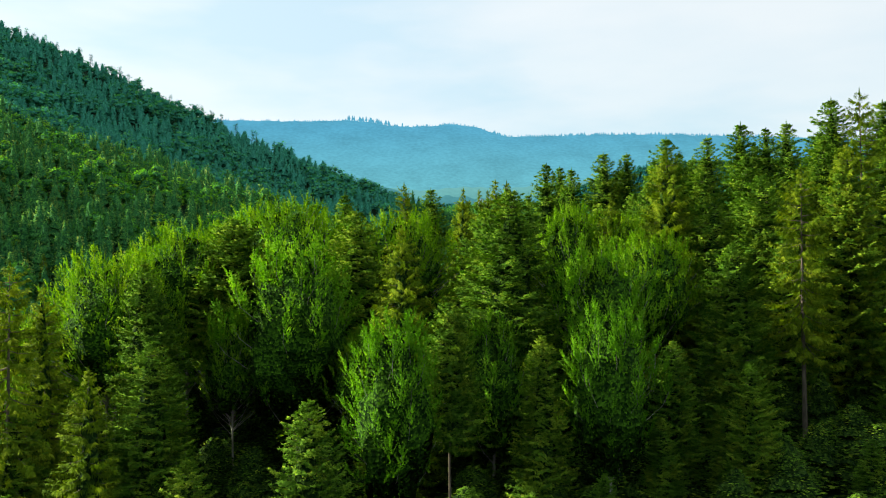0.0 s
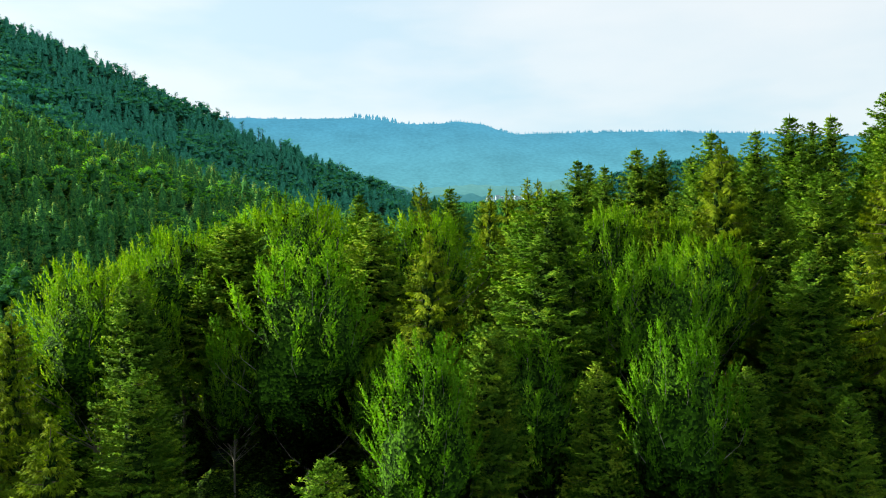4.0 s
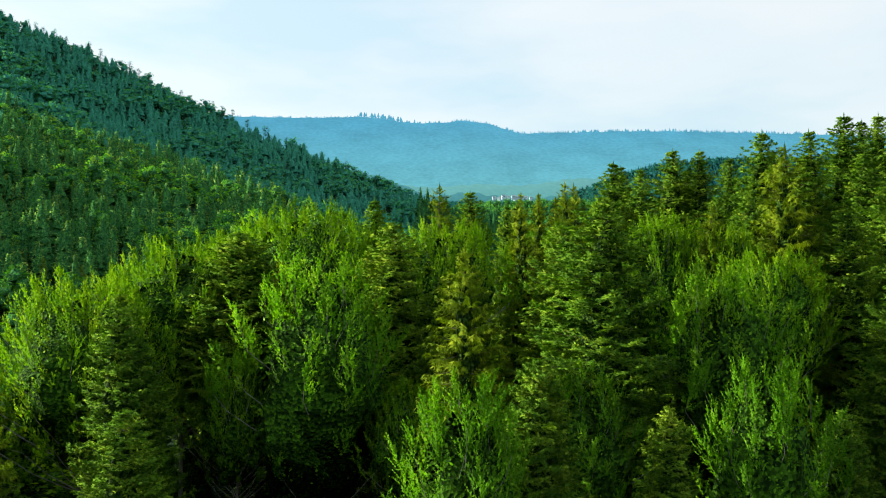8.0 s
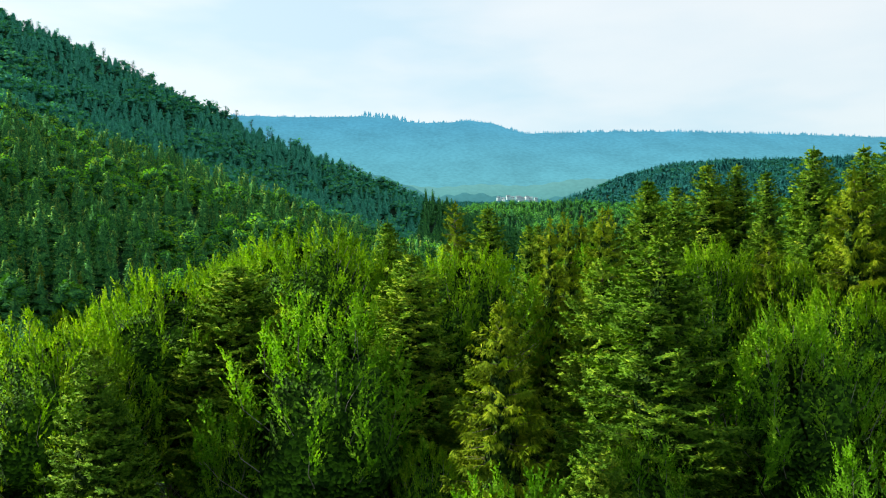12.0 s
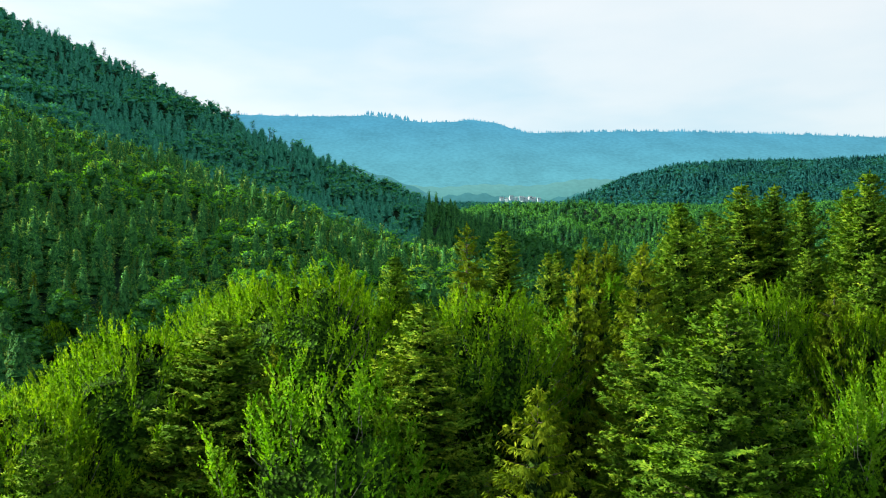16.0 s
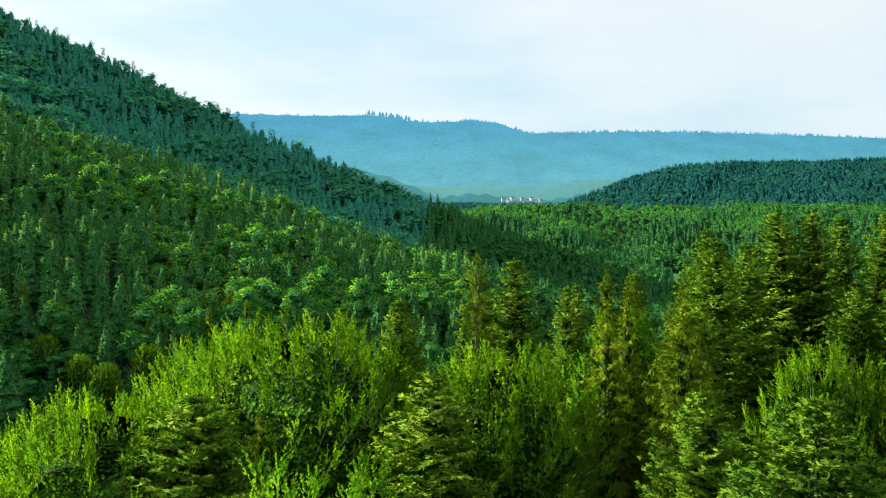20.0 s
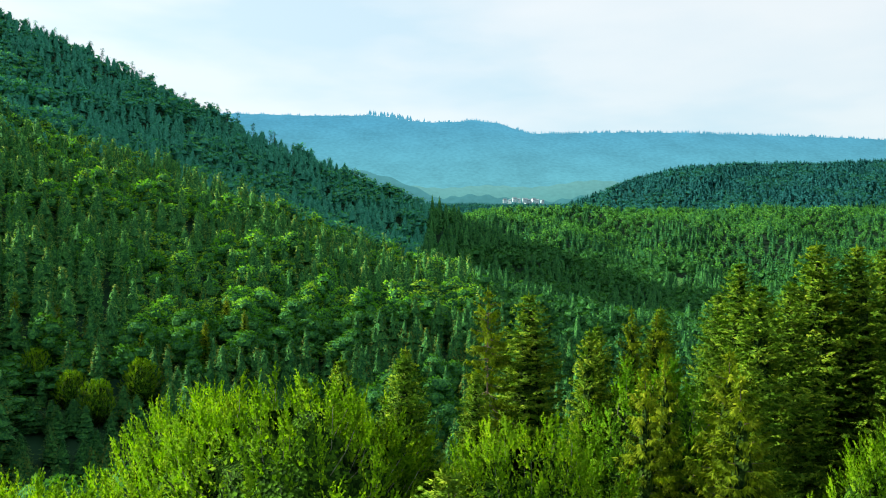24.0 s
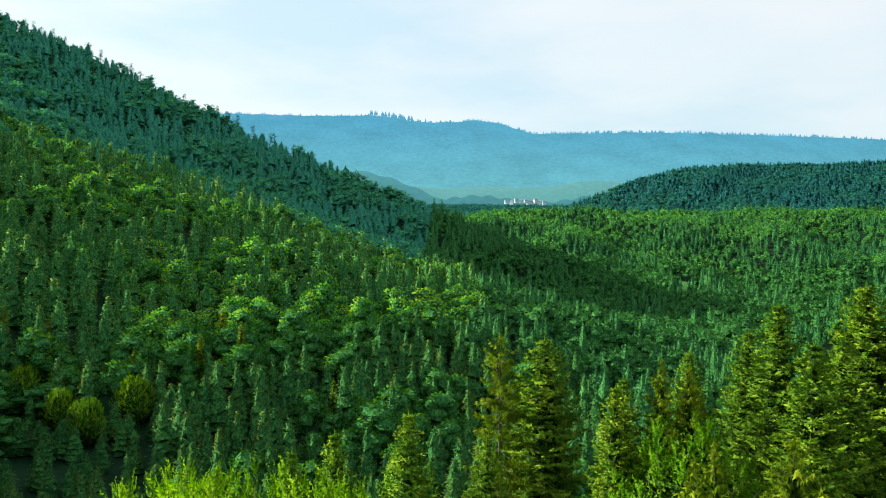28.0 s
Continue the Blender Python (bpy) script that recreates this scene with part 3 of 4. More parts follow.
def fir(x, y, tip, which=0, wide=1.0, label="dark green silver fir with flat tiered branches", group="firs on the spur"):
    return tree("fir_tree", FIRS[which], x, y, tip, wide, label, group)


def spruce(x, y, tip, which=0, wide=1.0, label="yellow-green Norway spruce with drooping twigs", group="spruces on the spur"):
    return tree("spruce_tree", SPRUCES[which], x, y, tip, wide, label, group)


def beech(x, y, tip, which=0, wide=1.0, label="broad sunlit beech with fresh light-green leaves", group="beeches on the spur"):
    return tree("beech_tree", BEECHES[which], x, y, tip, wide, label, group)


def birch(x, y, tip, which=0, wide=1.0, label="slender bright-green young birch with upright shoots", group="birches on the spur"):
    return tree("birch_tree", BIRCHES[which], x, y, tip, wide, label, group)


# ---- the trees on the near spur ----
spruce(34.5, 76.7, 34.5, 3, 1.0, "sparse yellow-green spruce with a long bare grey trunk")
fir(6.7, 77.5, 32.3, 3, 1.0, "broad dark silver fir with wide flat tiers")
spruce(-3.7, 73.2, 28.4, 1, 1.0)
fir(31.6, 112.8, 43.2, 0, 0.95)
fir(15.4, 118.5, 40.3, 2, 0.95)
fir(20.3, 137.2, 42.2, 2, 0.95)
fir(27.3, 134.6, 44.3, 0, 1.0)
fir(31.0, 133.8, 44.0, 2, 0.95)
spruce(6.5, 97.0, 35.4, 2, 1.0)
fir(-13.4, 109.0, 35.0, 2, 0.9)
spruce(-6.6, 135.0, 39.4, 3, 0.85, "tall spruce with a forked pale trunk and yellowing crown")
fir(-1.9, 138.0, 38.7, 0, 1.0)
fir(2.7, 127.0, 35.6, 2, 0.75)
fir(4.3, 131.0, 35.8, 2, 0.75)
spruce(7.4, 130.5, 37.5, 2, 0.9)
spruce(9.6, 130.0, 37.0, 0, 0.8)
fir(-18.6, 114.4, 34.2, 2, 0.65)
fir(-22.0, 116.0, 32.5, 2, 0.6)
fir(45.6, 122.0, 46.9, 0, 1.0)
fir(-8.0, 47.0, 16.7, 1, 0.9, "young sunlit silver fir below the tall trees")
spruce(-21.7, 49.2, 18.4, 0, 1.0, "young spruce with drooping yellow-green twigs")
fir(-15.2, 47.5, 13.2, 1, 0.9, "young sunlit silver fir below the tall trees")
fir(23.9, 67.4, 12.5, 2, 1.3, "small fir with a bare dead tip")
fir(-24.5, 67.0, 18.5, 1, 1.0)
fir(-27.0, 75.5, 21.8, 1, 0.9)
birch(-3.9, 63.0, 20.6, 0, 1.1)
birch(-15.1, 82.0, 27.6, 1, 1.2)
beech(-34.0, 83.0, 26.2, 0, 0.9)
beech(-29.5, 92.0, 29.3, 1, 0.85)
beech(-20.0, 103.0, 33.2, 1, 1.05)
birch(15.4, 79.0, 27.0, 1, 1.1)
birch(4.5, 73.5, 19.9, 1, 1.1)
birch(13.8, 66.0, 21.2, 1, 1.0)
fir(8.2, 66.0, 18.9, 1, 0.8)
fir(27.8, 76.0, 26.7, 3, 0.9)
fir(0.5, 66.0, 21.6, 4, 0.75)
fir(38.7, 116.0, 43.8, 2, 0.9)
fir(64.3, 149.0, 52.1, 0, 0.9, "tall dark fir with a forked tip")
fir(56.1, 138.0, 49.0, 2, 0.9)
fir(58.7, 120.0, 50.2, 0, 1.0)
spruce(51.4, 98.0, 46.6, 3, 0.9)
fir(62.1, 112.0, 48.2, 0, 1.0)
spruce(45.8, 90.0, 38.5, 1, 0.9)
beech(-4.9, 101.0, 31.3, 2, 0.95)
fir(-9.7, 91.5, 31.3, 1, 1.05)
fir(-23.2, 89.0, 30.2, 4, 1.1, "dark fir with a tall bare trunk")
spruce(2.7, 104.0, 35.1, 2, 0.85)
spruce(5.0, 108.0, 35.3, 2, 0.75)
fir(20.0, 124.0, 40.2, 2, 0.9)
spruce(26.2, 93.0, 38.5, 1, 1.0)
fir(38.9, 118.0, 41.2, 2, 0.9)
fir(40.1, 100.0, 36.2, 3, 0.9)
beech(16.2, 98.0, 31.8, 2, 0.8)
beech(21.7, 95.0, 30.3, 2, 0.7)
fir(-28.5, 76.0, 25.3, 1, 0.75)
spruce(-33.5, 62.0, 25.3, 3, 1.0)
spruce(-33.1, 66.0, 23.3, 0, 0.9)
spruce(-21.1, 95.0, 28.2, 0, 0.7)
spruce(8.4, 105.0, 36.1, 1, 0.9)
fir(5.0, 87.4, 31.1, 3, 0.8)
fir(28.6, 119.0, 35.9, 1, 0.85)
birch(8.3, 126.0, 32.4, 1, 1.35, "light yellow-green birch beside a dark spruce")
fir(23.0, 153.0, 38.5, 0, 0.9)
fir(-14.1, 120.0, 34.5, 2, 0.7)
beech(-40.0, 95.0, 24.0, 0, 0.8)
beech(-44.0, 82.0, 20.0, 1, 0.8)
fir(38.0, 142.0, 44.0, 2, 1.0)
fir(46.0, 147.0, 45.0, 0, 1.0)
fir(54.0, 138.0, 46.0, 2, 1.0)
fir(62.0, 131.0, 47.0, 0, 1.0)
fir(36.0, 121.0, 42.0, 1, 0.9)
fir(41.0, 108.0, 40.0, 0, 0.9)
fir(51.0, 107.0, 42.0, 0, 1.0)
fir(26.0, 101.0, 35.0, 1, 0.8)
spruce(20.0, 95.0, 33.0, 0, 1.0)
fir(31.0, 91.0, 33.0, 3, 0.8)
beech(23.0, 88.0, 28.0, 2, 0.9)
fir(12.0, 111.0, 35.0, 2, 0.8)
fir(-8.0, 124.0, 32.0, 2, 0.7)
fir(19.0, 126.0, 38.0, 2, 0.9)
fir(33.0, 147.0, 43.0, 0, 0.9)
fir(13.0, 142.0, 37.0, 2, 0.9)
fir(45.0, 90.0, 36.0, 3, 0.8)
fir(57.0, 118.0, 44.0, 1, 0.9)
fir(42.0, 70.0, 27.0, 3, 0.8)
fir(50.0, 80.0, 32.0, 0, 0.9)
beech(-8.0, 80.0, 18.0, 1, 0.7)
beech(-22.0, 84.0, 20.0, 0, 0.7)
beech(-38.0, 70.0, 15.0, 0, 0.8)
fir(-33.0, 62.0, 14.0, 1, 1.0)
spruce(-42.0, 75.0, 21.0, 0, 1.0)
fir(12.0, 60.0, 9.0, 1, 1.1)
fir(33.0, 62.0, 11.0, 1, 1.2)
fir(2.0, 56.0, 9.0, 1, 1.1)
fir(46.0, 62.0, 13.0, 3, 0.9)
fir(54.0, 70.0, 20.0, 1, 1.0)
fir(38.0, 58.0, 7.0, 3, 1.0)
fir(30.0, 54.0, 5.0, 1, 1.2, "small young fir in the shade of tall trees")
fir(60.0, 84.0, 30.0, 0, 1.0)
beech(47.0, 74.0, 20.0, 0, 0.9)
fir(36.0, 84.0, 28.0, 1, 0.9)
fir(27.0, 75.0, 20.0, 3, 0.7)
fir(18.0, 66.0, 12.0, 1, 1.0)
fir(-30.0, 55.0, 9.0, 1, 1.1, "small young fir in the shade of tall trees")
fir(-3.0, 52.0, 8.0, 2, 1.3, "small young fir in the shade of tall trees")
fir(24.6, 64.0, 16.7, 3, 0.8)
fir(20.0, 70.0, 18.0, 1, 0.9)
beech(-29.0, 112.0, 31.0, 1, 0.9)
beech(-25.0, 106.0, 31.5, 0, 0.9)
beech(-16.0, 110.0, 30.8, 1, 0.8)
beech(-36.0, 101.0, 27.0, 0, 1.0)
beech(-133.0, 282.0, 16.0, 3, 1.0, "bright green beech in the shaded valley")
beech(-118.0, 273.0, 11.0, 3, 1.15, "bright green beech in the shaded valley")
beech(-109.0, 270.0, 9.0, 3, 1.1, "yellow-green beech in the shaded valley")
beech(-103.0, 285.0, 13.0, 3, 1.2, "bright green beech in the shaded valley")
spruce(-96.0, 345.0, 29.0, 1, 0.9, "tall yellowish spruce in the valley")
spruce(-85.0, 330.0, 25.0, 0, 0.9, "tall yellowish spruce in the valley")
spruce(-108.0, 297.0, 20.0, 2, 0.9, "tall yellowish spruce in the valley")
spruce(-93.0, 312.0, 23.0, 0, 0.9, "tall yellowish spruce in the valley")
spruce(-139.0, 306.0, 28.0, 3, 0.8, "spruce with a long bare pale trunk in the valley")
spruce(-153.0, 306.0, 32.0, 3, 0.8, "spruce with a long bare pale trunk in the valley")
spruce(-50.0, 309.0, 10.0, 2, 0.9, "dark spruce in the shaded valley")

# along the near slope, trees added out of view shade the lower crowns
rng = np.random.default_rng(77)
for k in range(18):
    sx, sy = -66 - 9.5 * (k % 3) + rng.uniform(-2, 2), 62 + 9.5 * (k // 3) + rng.uniform(-2, 2)
    (fir if k % 2 else beech)(sx, sy, 19 + rng.uniform(-2, 3) + 0.05 * (sy - 48), k % 3, 1.0)

# ---- woods on the hillside and beyond ----
def low_conifer(seed, high, wide, whorls, per, cards, broad):
    """A spruce for the middle distance: shingled whorls of drooping sprays round a pointed cone."""
    rng = np.random.default_rng(seed)
    soup = []
    for w in range(whorls):
        t = (w + rng.uniform(0, 0.6)) / whorls
        z = (0.16 + 0.80 * t) * high
        reach = wide * (1 - t) ** 0.6 * rng.uniform(0.88, 1.1) + 0.22
        az = rng.uniform(0, 6.28) + np.arange(per) * 6.283 / per + rng.normal(0, 0.25, per)
        ln = reach * rng.uniform(0.55, 1.2, per)
        o = np.stack([np.cos(az), np.sin(az), np.zeros(per)], 1)
        b = np.array([0, 0, z]) + o * 0.05
        tip = b + o * ln[:, None] - np.array([0, 0, 1.0]) * (ln * (0.62 - 0.25 * t + rng.normal(0, 0.13, per)))[:, None]
        wd = 6.283 * reach / per * broad + 0.25
        soup.append(blades(b, tip, np.full(per, wd) * rng.uniform(0.7, 1.2, per), np.array([0, 0, 0.5]) + o * 0.9 + rng.normal(0, 0.3, (per, 3)), 0.66))
        for c in range(cards):
            s = rng.uniform(0.35, 0.9, per)
            p = b + (tip - b) * s[:, None] + rng.normal(0, 0.1, (per, 3))
            dd = unit(o + rng.normal(0, 0.55, (per, 3)) + np.array([0, 0, -0.25]))
            soup.append(blades(p, p + dd * (0.30 * reach + 0.3), np.full(per, 0.28 + 0.09 * reach), o * 0.7 + rng.normal(0, 0.5, (per, 3)) + np.array([0, 0, 0.8])))
    b = np.array([[0, 0, 0.9 * high]] * 2)
    soup.append(blades(b, b + np.array([[0, 0, 0.1 * high]] * 2), np.full(2, 0.35), np.array([[1.0, 0, 0], [0, 1.0, 0]])))
    core = inner_cone(rng, lambda k: 0.52 * (wide * (1 - k) ** 0.72) + 0.05, 0.08 * high, 0.90 * high, 6 if whorls > 6 else 4, 6 if whorls > 6 else 3)
    v = np.concatenate(soup + [core])
    c = v.reshape(-1, 4, 3).mean(1) * np.array([1, 1, 0])
    return v, unit(unit(c) + np.array([0, 0, 0.45]) + rng.normal(0, 0.2, c.shape)), len(core) // 4


def low_broadleaf(seed, high, wide, count, leaf, lobed=True):
    """A broadleaf tree for the middle distance: six lobes of leaf sprays, thick above and ragged below."""
    rng = np.random.default_rng(seed)
    k = rng.integers(0, 6, count)
    a = np.arange(6) * 2.4 + rng.uniform(0, 1)
    up = (np.arange(6) + 0.5) / 6
    cen = np.stack([np.cos(a) * wide * (0.58 - 0.4 * up), np.sin(a) * wide * (0.58 - 0.4 * up), high * (0.38 + 0.46 * up)], 1)
    d = unit(rng.normal(0, 1, (count, 3)) + np.array([0, 0, 0.35]))
    p = cen[k] + d * np.array([wide * 0.5, wide * 0.5, high * 0.17]) * rng.uniform(0.6, 1.0, (count, 1))
    size = leaf * rng.uniform(0.6, 1.3, count)
    v = [blades(p, p + unit(d * 0.5 + np.array([0, 0, 0.7]) + rng.normal(0, 0.5, (count, 3))) * size[:, None], size * 0.6, d + rng.normal(0, 0.45, (count, 3)))]
    big = lobed
    for c in cen if big else [np.array([0, 0, high * 0.6])]:
        v.append(inner_ball(rng, c, np.array([wide * 0.36, wide * 0.36, high * 0.12]) if big else np.array([wide * 0.60, wide * 0.60, high * 0.25]), 7 if count > 60 else 5, 5 if count > 60 else 4))
    core = sum(len(k) for k in v[1:]) // 4
    v = np.concatenate(v)
    m = v.reshape(-1, 4, 3).mean(1) - np.array([0, 0, high * 0.52])
    return v, unit(unit(m * np.array([1, 1, 0.7])) + rng.normal(0, 0.35, m.shape)), core


def solid_conifer(seed, high, wide, sides, rows, tufts, tuft=0.9):
    """A spruce seen from some way off: a closed, ragged cone of tiers with tufts that break its outline."""
    rng = np.random.default_rng(seed)
    zup = np.array([0, 0, 1.0])
    t = np.linspace(0, 1, rows)
    tier = np.where(np.arange(rows) % 2 == 0, 1.16, 0.80)
    girth = lambda q: wide * (1 - q) ** 0.78 * (0.72 + 0.28 * np.minimum(1.0, q * 5)) + 0.10
    a = np.linspace(0, 2 * np.pi, sides, endpoint=False)[None] + rng.uniform(-0.3, 0.3, (rows, sides))
    r = (girth(t) * tier)[:, None] * rng.uniform(0.66, 1.18, (rows, sides))
    r[-1] = 0.04
    z = ((0.10 + 0.90 * t) * high)[:, None] + rng.uniform(-0.5, 0.5, (rows, sides)) * high * 0.9 / rows - 0.25 * r * (tier > 1)[:, None]
    z[-1] = high
    r *= 0.70
    body = loose(np.stack([r * np.cos(a), r * np.sin(a), z - 0.03 * high], -1))
    q = rng.uniform(0.05, 0.97, tufts) ** 0.85
    az = rng.uniform(0, 6.28, tufts)
    o = np.stack([np.cos(az), np.sin(az), np.zeros(tufts)], 1)
    ring = 0.82 + 0.18 * np.cos(q * rows * 3.14 + 0.7 * np.sin(az * 2))
    p = o * (girth(q) * ring * rng.uniform(0.55, 1.0, tufts))[:, None] + zup * ((0.10 + 0.88 * q) * high)[:, None]
    ln = tuft * rng.uniform(0.6, 1.3, tufts) * (0.55 + 0.5 * (1 - q))
    soup = blades(p, p + unit(o + rng.normal(0, 0.35, (tufts, 3)) - zup * (0.25 - 0.5 * q[:, None])) * ln[:, None], ln * 0.6, zup * 0.7 + o * 0.7 + rng.normal(0, 0.3, (tufts, 3)))
    v = np.concatenate([soup, body])
    c = v.reshape(-1, 4, 3).mean(1) * np.array([1, 1, 0])
    return v, unit(unit(c) + zup * 0.5 + rng.normal(0, 0.25, c.shape)), len(body) // 4


def solid_broadleaf(seed, high, wide, lobes, sides, rows, tufts, tuft=0.9):
    """A broadleaf tree seen from some way off: heaped leafy lobes with tufts that break their outline."""
    rng = np.random.default_rng(seed)
    zup = np.array([0, 0, 1.0])
    up = (np.arange(lobes) + 0.6) / lobes
    a = np.arange(lobes) * 2.4 + rng.uniform(0, 6.28)
    off = wide * 0.60 * np.sqrt(1.02 - up)
    cen = np.stack([np.cos(a) * off, np.sin(a) * off, high * (0.36 + 0.50 * up)], 1)
    rad = np.stack([wide * rng.uniform(0.42, 0.56, lobes)] * 2 + [high * rng.uniform(0.13, 0.17, lobes)], 1)
    body = np.concatenate([inner_ball(rng, c, r * 0.78, sides, rows) for c, r in zip(cen, rad)])
    k = rng.integers(0, lobes, tufts)
    d = unit(rng.normal(0, 1, (tufts, 3)) + zup * 0.5)
    p = cen[k] + d * rad[k] * rng.uniform(0.70, 1.02, (tufts, 1))
    ln = tuft * rng.uniform(0.6, 1.3, tufts)
    soup = blades(p, p + unit(d * 0.7 + zup * 0.45 + rng.normal(0, 0.4, (tufts, 3))) * ln[:, None], ln * 0.6, d + rng.normal(0, 0.45, (tufts, 3)))
    v = np.concatenate([soup, body])
    m = v.reshape(-1, 4, 3).mean(1)
    near_c = cen[np.argmin(((m[:, None] - cen[None]) ** 2).sum(-1), 1)]
    return v, unit(unit(m - near_c) * 0.8 + unit(m - zup * high * 0.5) * 0.4 + zup * 0.15 + rng.normal(0, 0.25, m.shape)), len(body) // 4


def spread(patterns, xs, ys, hs, ws, seed):
    """One soup of many trees: each takes a pattern, a turn, a height and a girth."""
    rng = np.random.default_rng(seed)
    which, turn = rng.integers(0, len(patterns), len(xs)), rng.uniform(0, 6.28, len(xs))
    zs = land(xs, ys)
    out, facing, inner = [], [], []
    for i, (pv, pn, core) in enumerate(patterns):
        s = which == i
        if not s.any():
            continue
        c, sn = np.cos(turn[s])[:, None], np.sin(turn[s])[:, None]
        px, py, pz = pv[:, 0][None], pv[:, 1][None], pv[:, 2][None]
        w, h = ws[s][:, None], hs[s][:, None]
        out.append(np.stack([xs[s][:, None] + (px * c - py * sn) * w, ys[s][:, None] + (px * sn + py * c) * w, zs[s][:, None] + pz * h], -1).reshape(-1, 3))
        inner.append(np.tile(np.arange(len(pn)) >= len(pn) - core, s.sum()))
        nx, ny, nz = pn[:, 0][None], pn[:, 1][None], pn[:, 2][None]
        facing.append(np.stack([nx * c - ny * sn, nx * sn + ny * c, nz + 0 * c], -1).reshape(-1, 3))
    return np.concatenate(out), np.concatenate(facing), np.concatenate(inner)


def stand(seed, x0, x1, y0, y1, gap):
    """Uneven planting positions over a rectangle, about gap apart."""
    rng = np.random.default_rng(seed)
    gxs, gys = np.meshgrid(np.arange(x0, x1, gap), np.arange(y0, y1, gap))
    xs = gxs.ravel() + rng.uniform(-0.5, 0.5, gxs.size) * gap
    ys = gys.ravel() + rng.uniform(-0.5, 0.5, gxs.size) * gap
    keep = (xs > -0.60 * ys - 25) & (xs < 0.60 * ys + 30)
    return xs[keep], ys[keep], rng


def woods(name, label, patterns, material, xs, ys, hs, ws, seed, inner_material=None):
    v, facing, inner = spread(patterns, xs, ys, hs, ws, seed)
    o = new(name, mesh_of(name, v, quads(len(v) // 4), material, facing, inner, inner_material or M_HILL_SHADE))
    return tagged(o, label, "forest", kind="stuff")


MID_CON = [solid_conifer(100 + i, 25, w, 8, 13, 420, 0.95) for i, w in enumerate((4.5, 5.2, 4.0, 4.8))]
MID_DEC = [solid_broadleaf(110 + i, 22, w, 7, 7, 5, 520, 0.9) for i, w in enumerate((4.6, 5.4, 4.0))]
SLOPE_CON = [solid_conifer(115 + i, 25, w, 6, 9, 190, 1.25) for i, w in enumerate((4.8, 5.4, 4.3))]
SLOPE_DEC = [solid_broadleaf(118 + i, 22, w, 6, 6, 5, 230, 1.2) for i, w in enumerate((4.8, 5.6))]
FAR_CON = [solid_conifer(120 + i, 25, w, 5, 7, 64, 1.8) for i, w in enumerate((4.8, 5.4, 4.3))]
FAR_DEC = [solid_broadleaf(130 + i, 22, w, 4, 5, 4, 70, 1.8) for i, w in enumerate((4.8, 5.6))]
UNDER_CON = [solid_conifer(132 + i, 25, w, 8, 14, 1000, 0.5) for i, w in enumerate((4.6, 5.4))]
UNDER_DEC = [low_broadleaf(135 + i, 22, 4.6, 480, 0.95) for i in range(2)]
TINY_CON = [low_conifer(140 + i, 25, 4.2, 5, 5, 0, 0.85) for i in range(2)]
SMALL_CON = [low_conifer(145 + i, 25, 4.4, 6, 5, 0, 0.7) for i in range(2)]
TINY_DEC = [low_broadleaf(150 + i, 22, 5.4, 44, 2.2, False) for i in range(2)]

def evened(form, k):
    """Bends the shading normals of distant crowns skyward by k, to even out their light."""
    v, facing, core = form
    return v, unit(facing * np.array([1 - k, 1 - k, 1.0]) + np.array([0, 0, k])), core


SMALL_CON = [evened(f, 0.35) for f in SMALL_CON]
TINY_CON, TINY_DEC = [evened(f, 0.6) for f in TINY_CON], [evened(f, 0.6) for f in TINY_DEC]
FAR_CON, FAR_DEC = [evened(f, 0.4) for f in FAR_CON], [evened(f, 0.35) for f in FAR_DEC]
SLOPE_CON, SLOPE_DEC = [evened(f, 0.3) for f in SLOPE_CON], [evened(f, 0.25) for f in SLOPE_DEC]
MID_CON, MID_DEC = [evened(f, 0.25) for f in MID_CON], [evened(f, 0.2) for f in MID_DEC]

# the valley floor and the long hillside
hx, hy, rng = stand(5, -560, 620, 150, 930, 7.1)
# none where the spur's own trees close off the view of the slope behind
keep = ((hy > 205) | (hx < -48)) & ((hx < 0.40 * (hy - 60) + 10) | (hy > 640)) & ((hx < 0.2 * (hy - 60)) | (hy > 290)) & ((hy < 890) | (hx > 120))
# a small meadow lies open beside the valley's stream
MEADOW = (214, 872, 13, 42)
keep &= ((hx - MEADOW[0]) / MEADOW[2]) ** 2 + ((hy - MEADOW[1]) / MEADOW[3]) ** 2 > 1.3
hx, hy = hx[keep], hy[keep]
grove = np.sin(hx * 0.03 + 1.0) * np.cos(hy * 0.026) + 0.6 * np.sin(hx * 0.071 - hy * 0.05) + rng.normal(0, 0.55, len(hx))
# broadleaf trees gather low on the sunny flank
leafy = grove + 1.0 * np.exp(-(((hx + 50) / 90) ** 2 + ((hy - 430) / 90) ** 2)) + 0.3 * (hx > 60) + 0.6 * ((hx > 30) & (hy > 430)) > 0.6
hs = np.clip(rng.normal(0.86, 0.17, len(hx)), 0.5, 1.25)
ws = hs * rng.uniform(0.82, 1.30, len(hx))
ws = np.where(leafy, ws * 1.25, ws)
hs = np.where(leafy, hs - 0.26, hs - 0.20)
# the growth in front of the bright beeches in the valley is low
for bx, by in ((-133, 282), (-118, 273), (-109, 270), (-103, 285)):
    off = np.abs(hx - (bx - (bx + 9) * (by - hy) / (by - 50.0)))
    hs = np.where((off < 7.5) & (hy > by - 60) & (hy < by + 4) & (hs > 0.4), 0.4, hs)
lie = land(hx, hy)
# past a fold of the slope: denser wood, haze and shade in its colours
fold = hy > 605 + 0.2 * (hx + 150) + 22 * np.sin(hx * 0.02) + 32 * rng.normal(0, 1, len(hx))
near, top, low = (hy < 400) & (hx < 40), fold & (hx < -40), (lie < 9) | ((hx > 0) & (hy < 700))
flank = fold & ~top
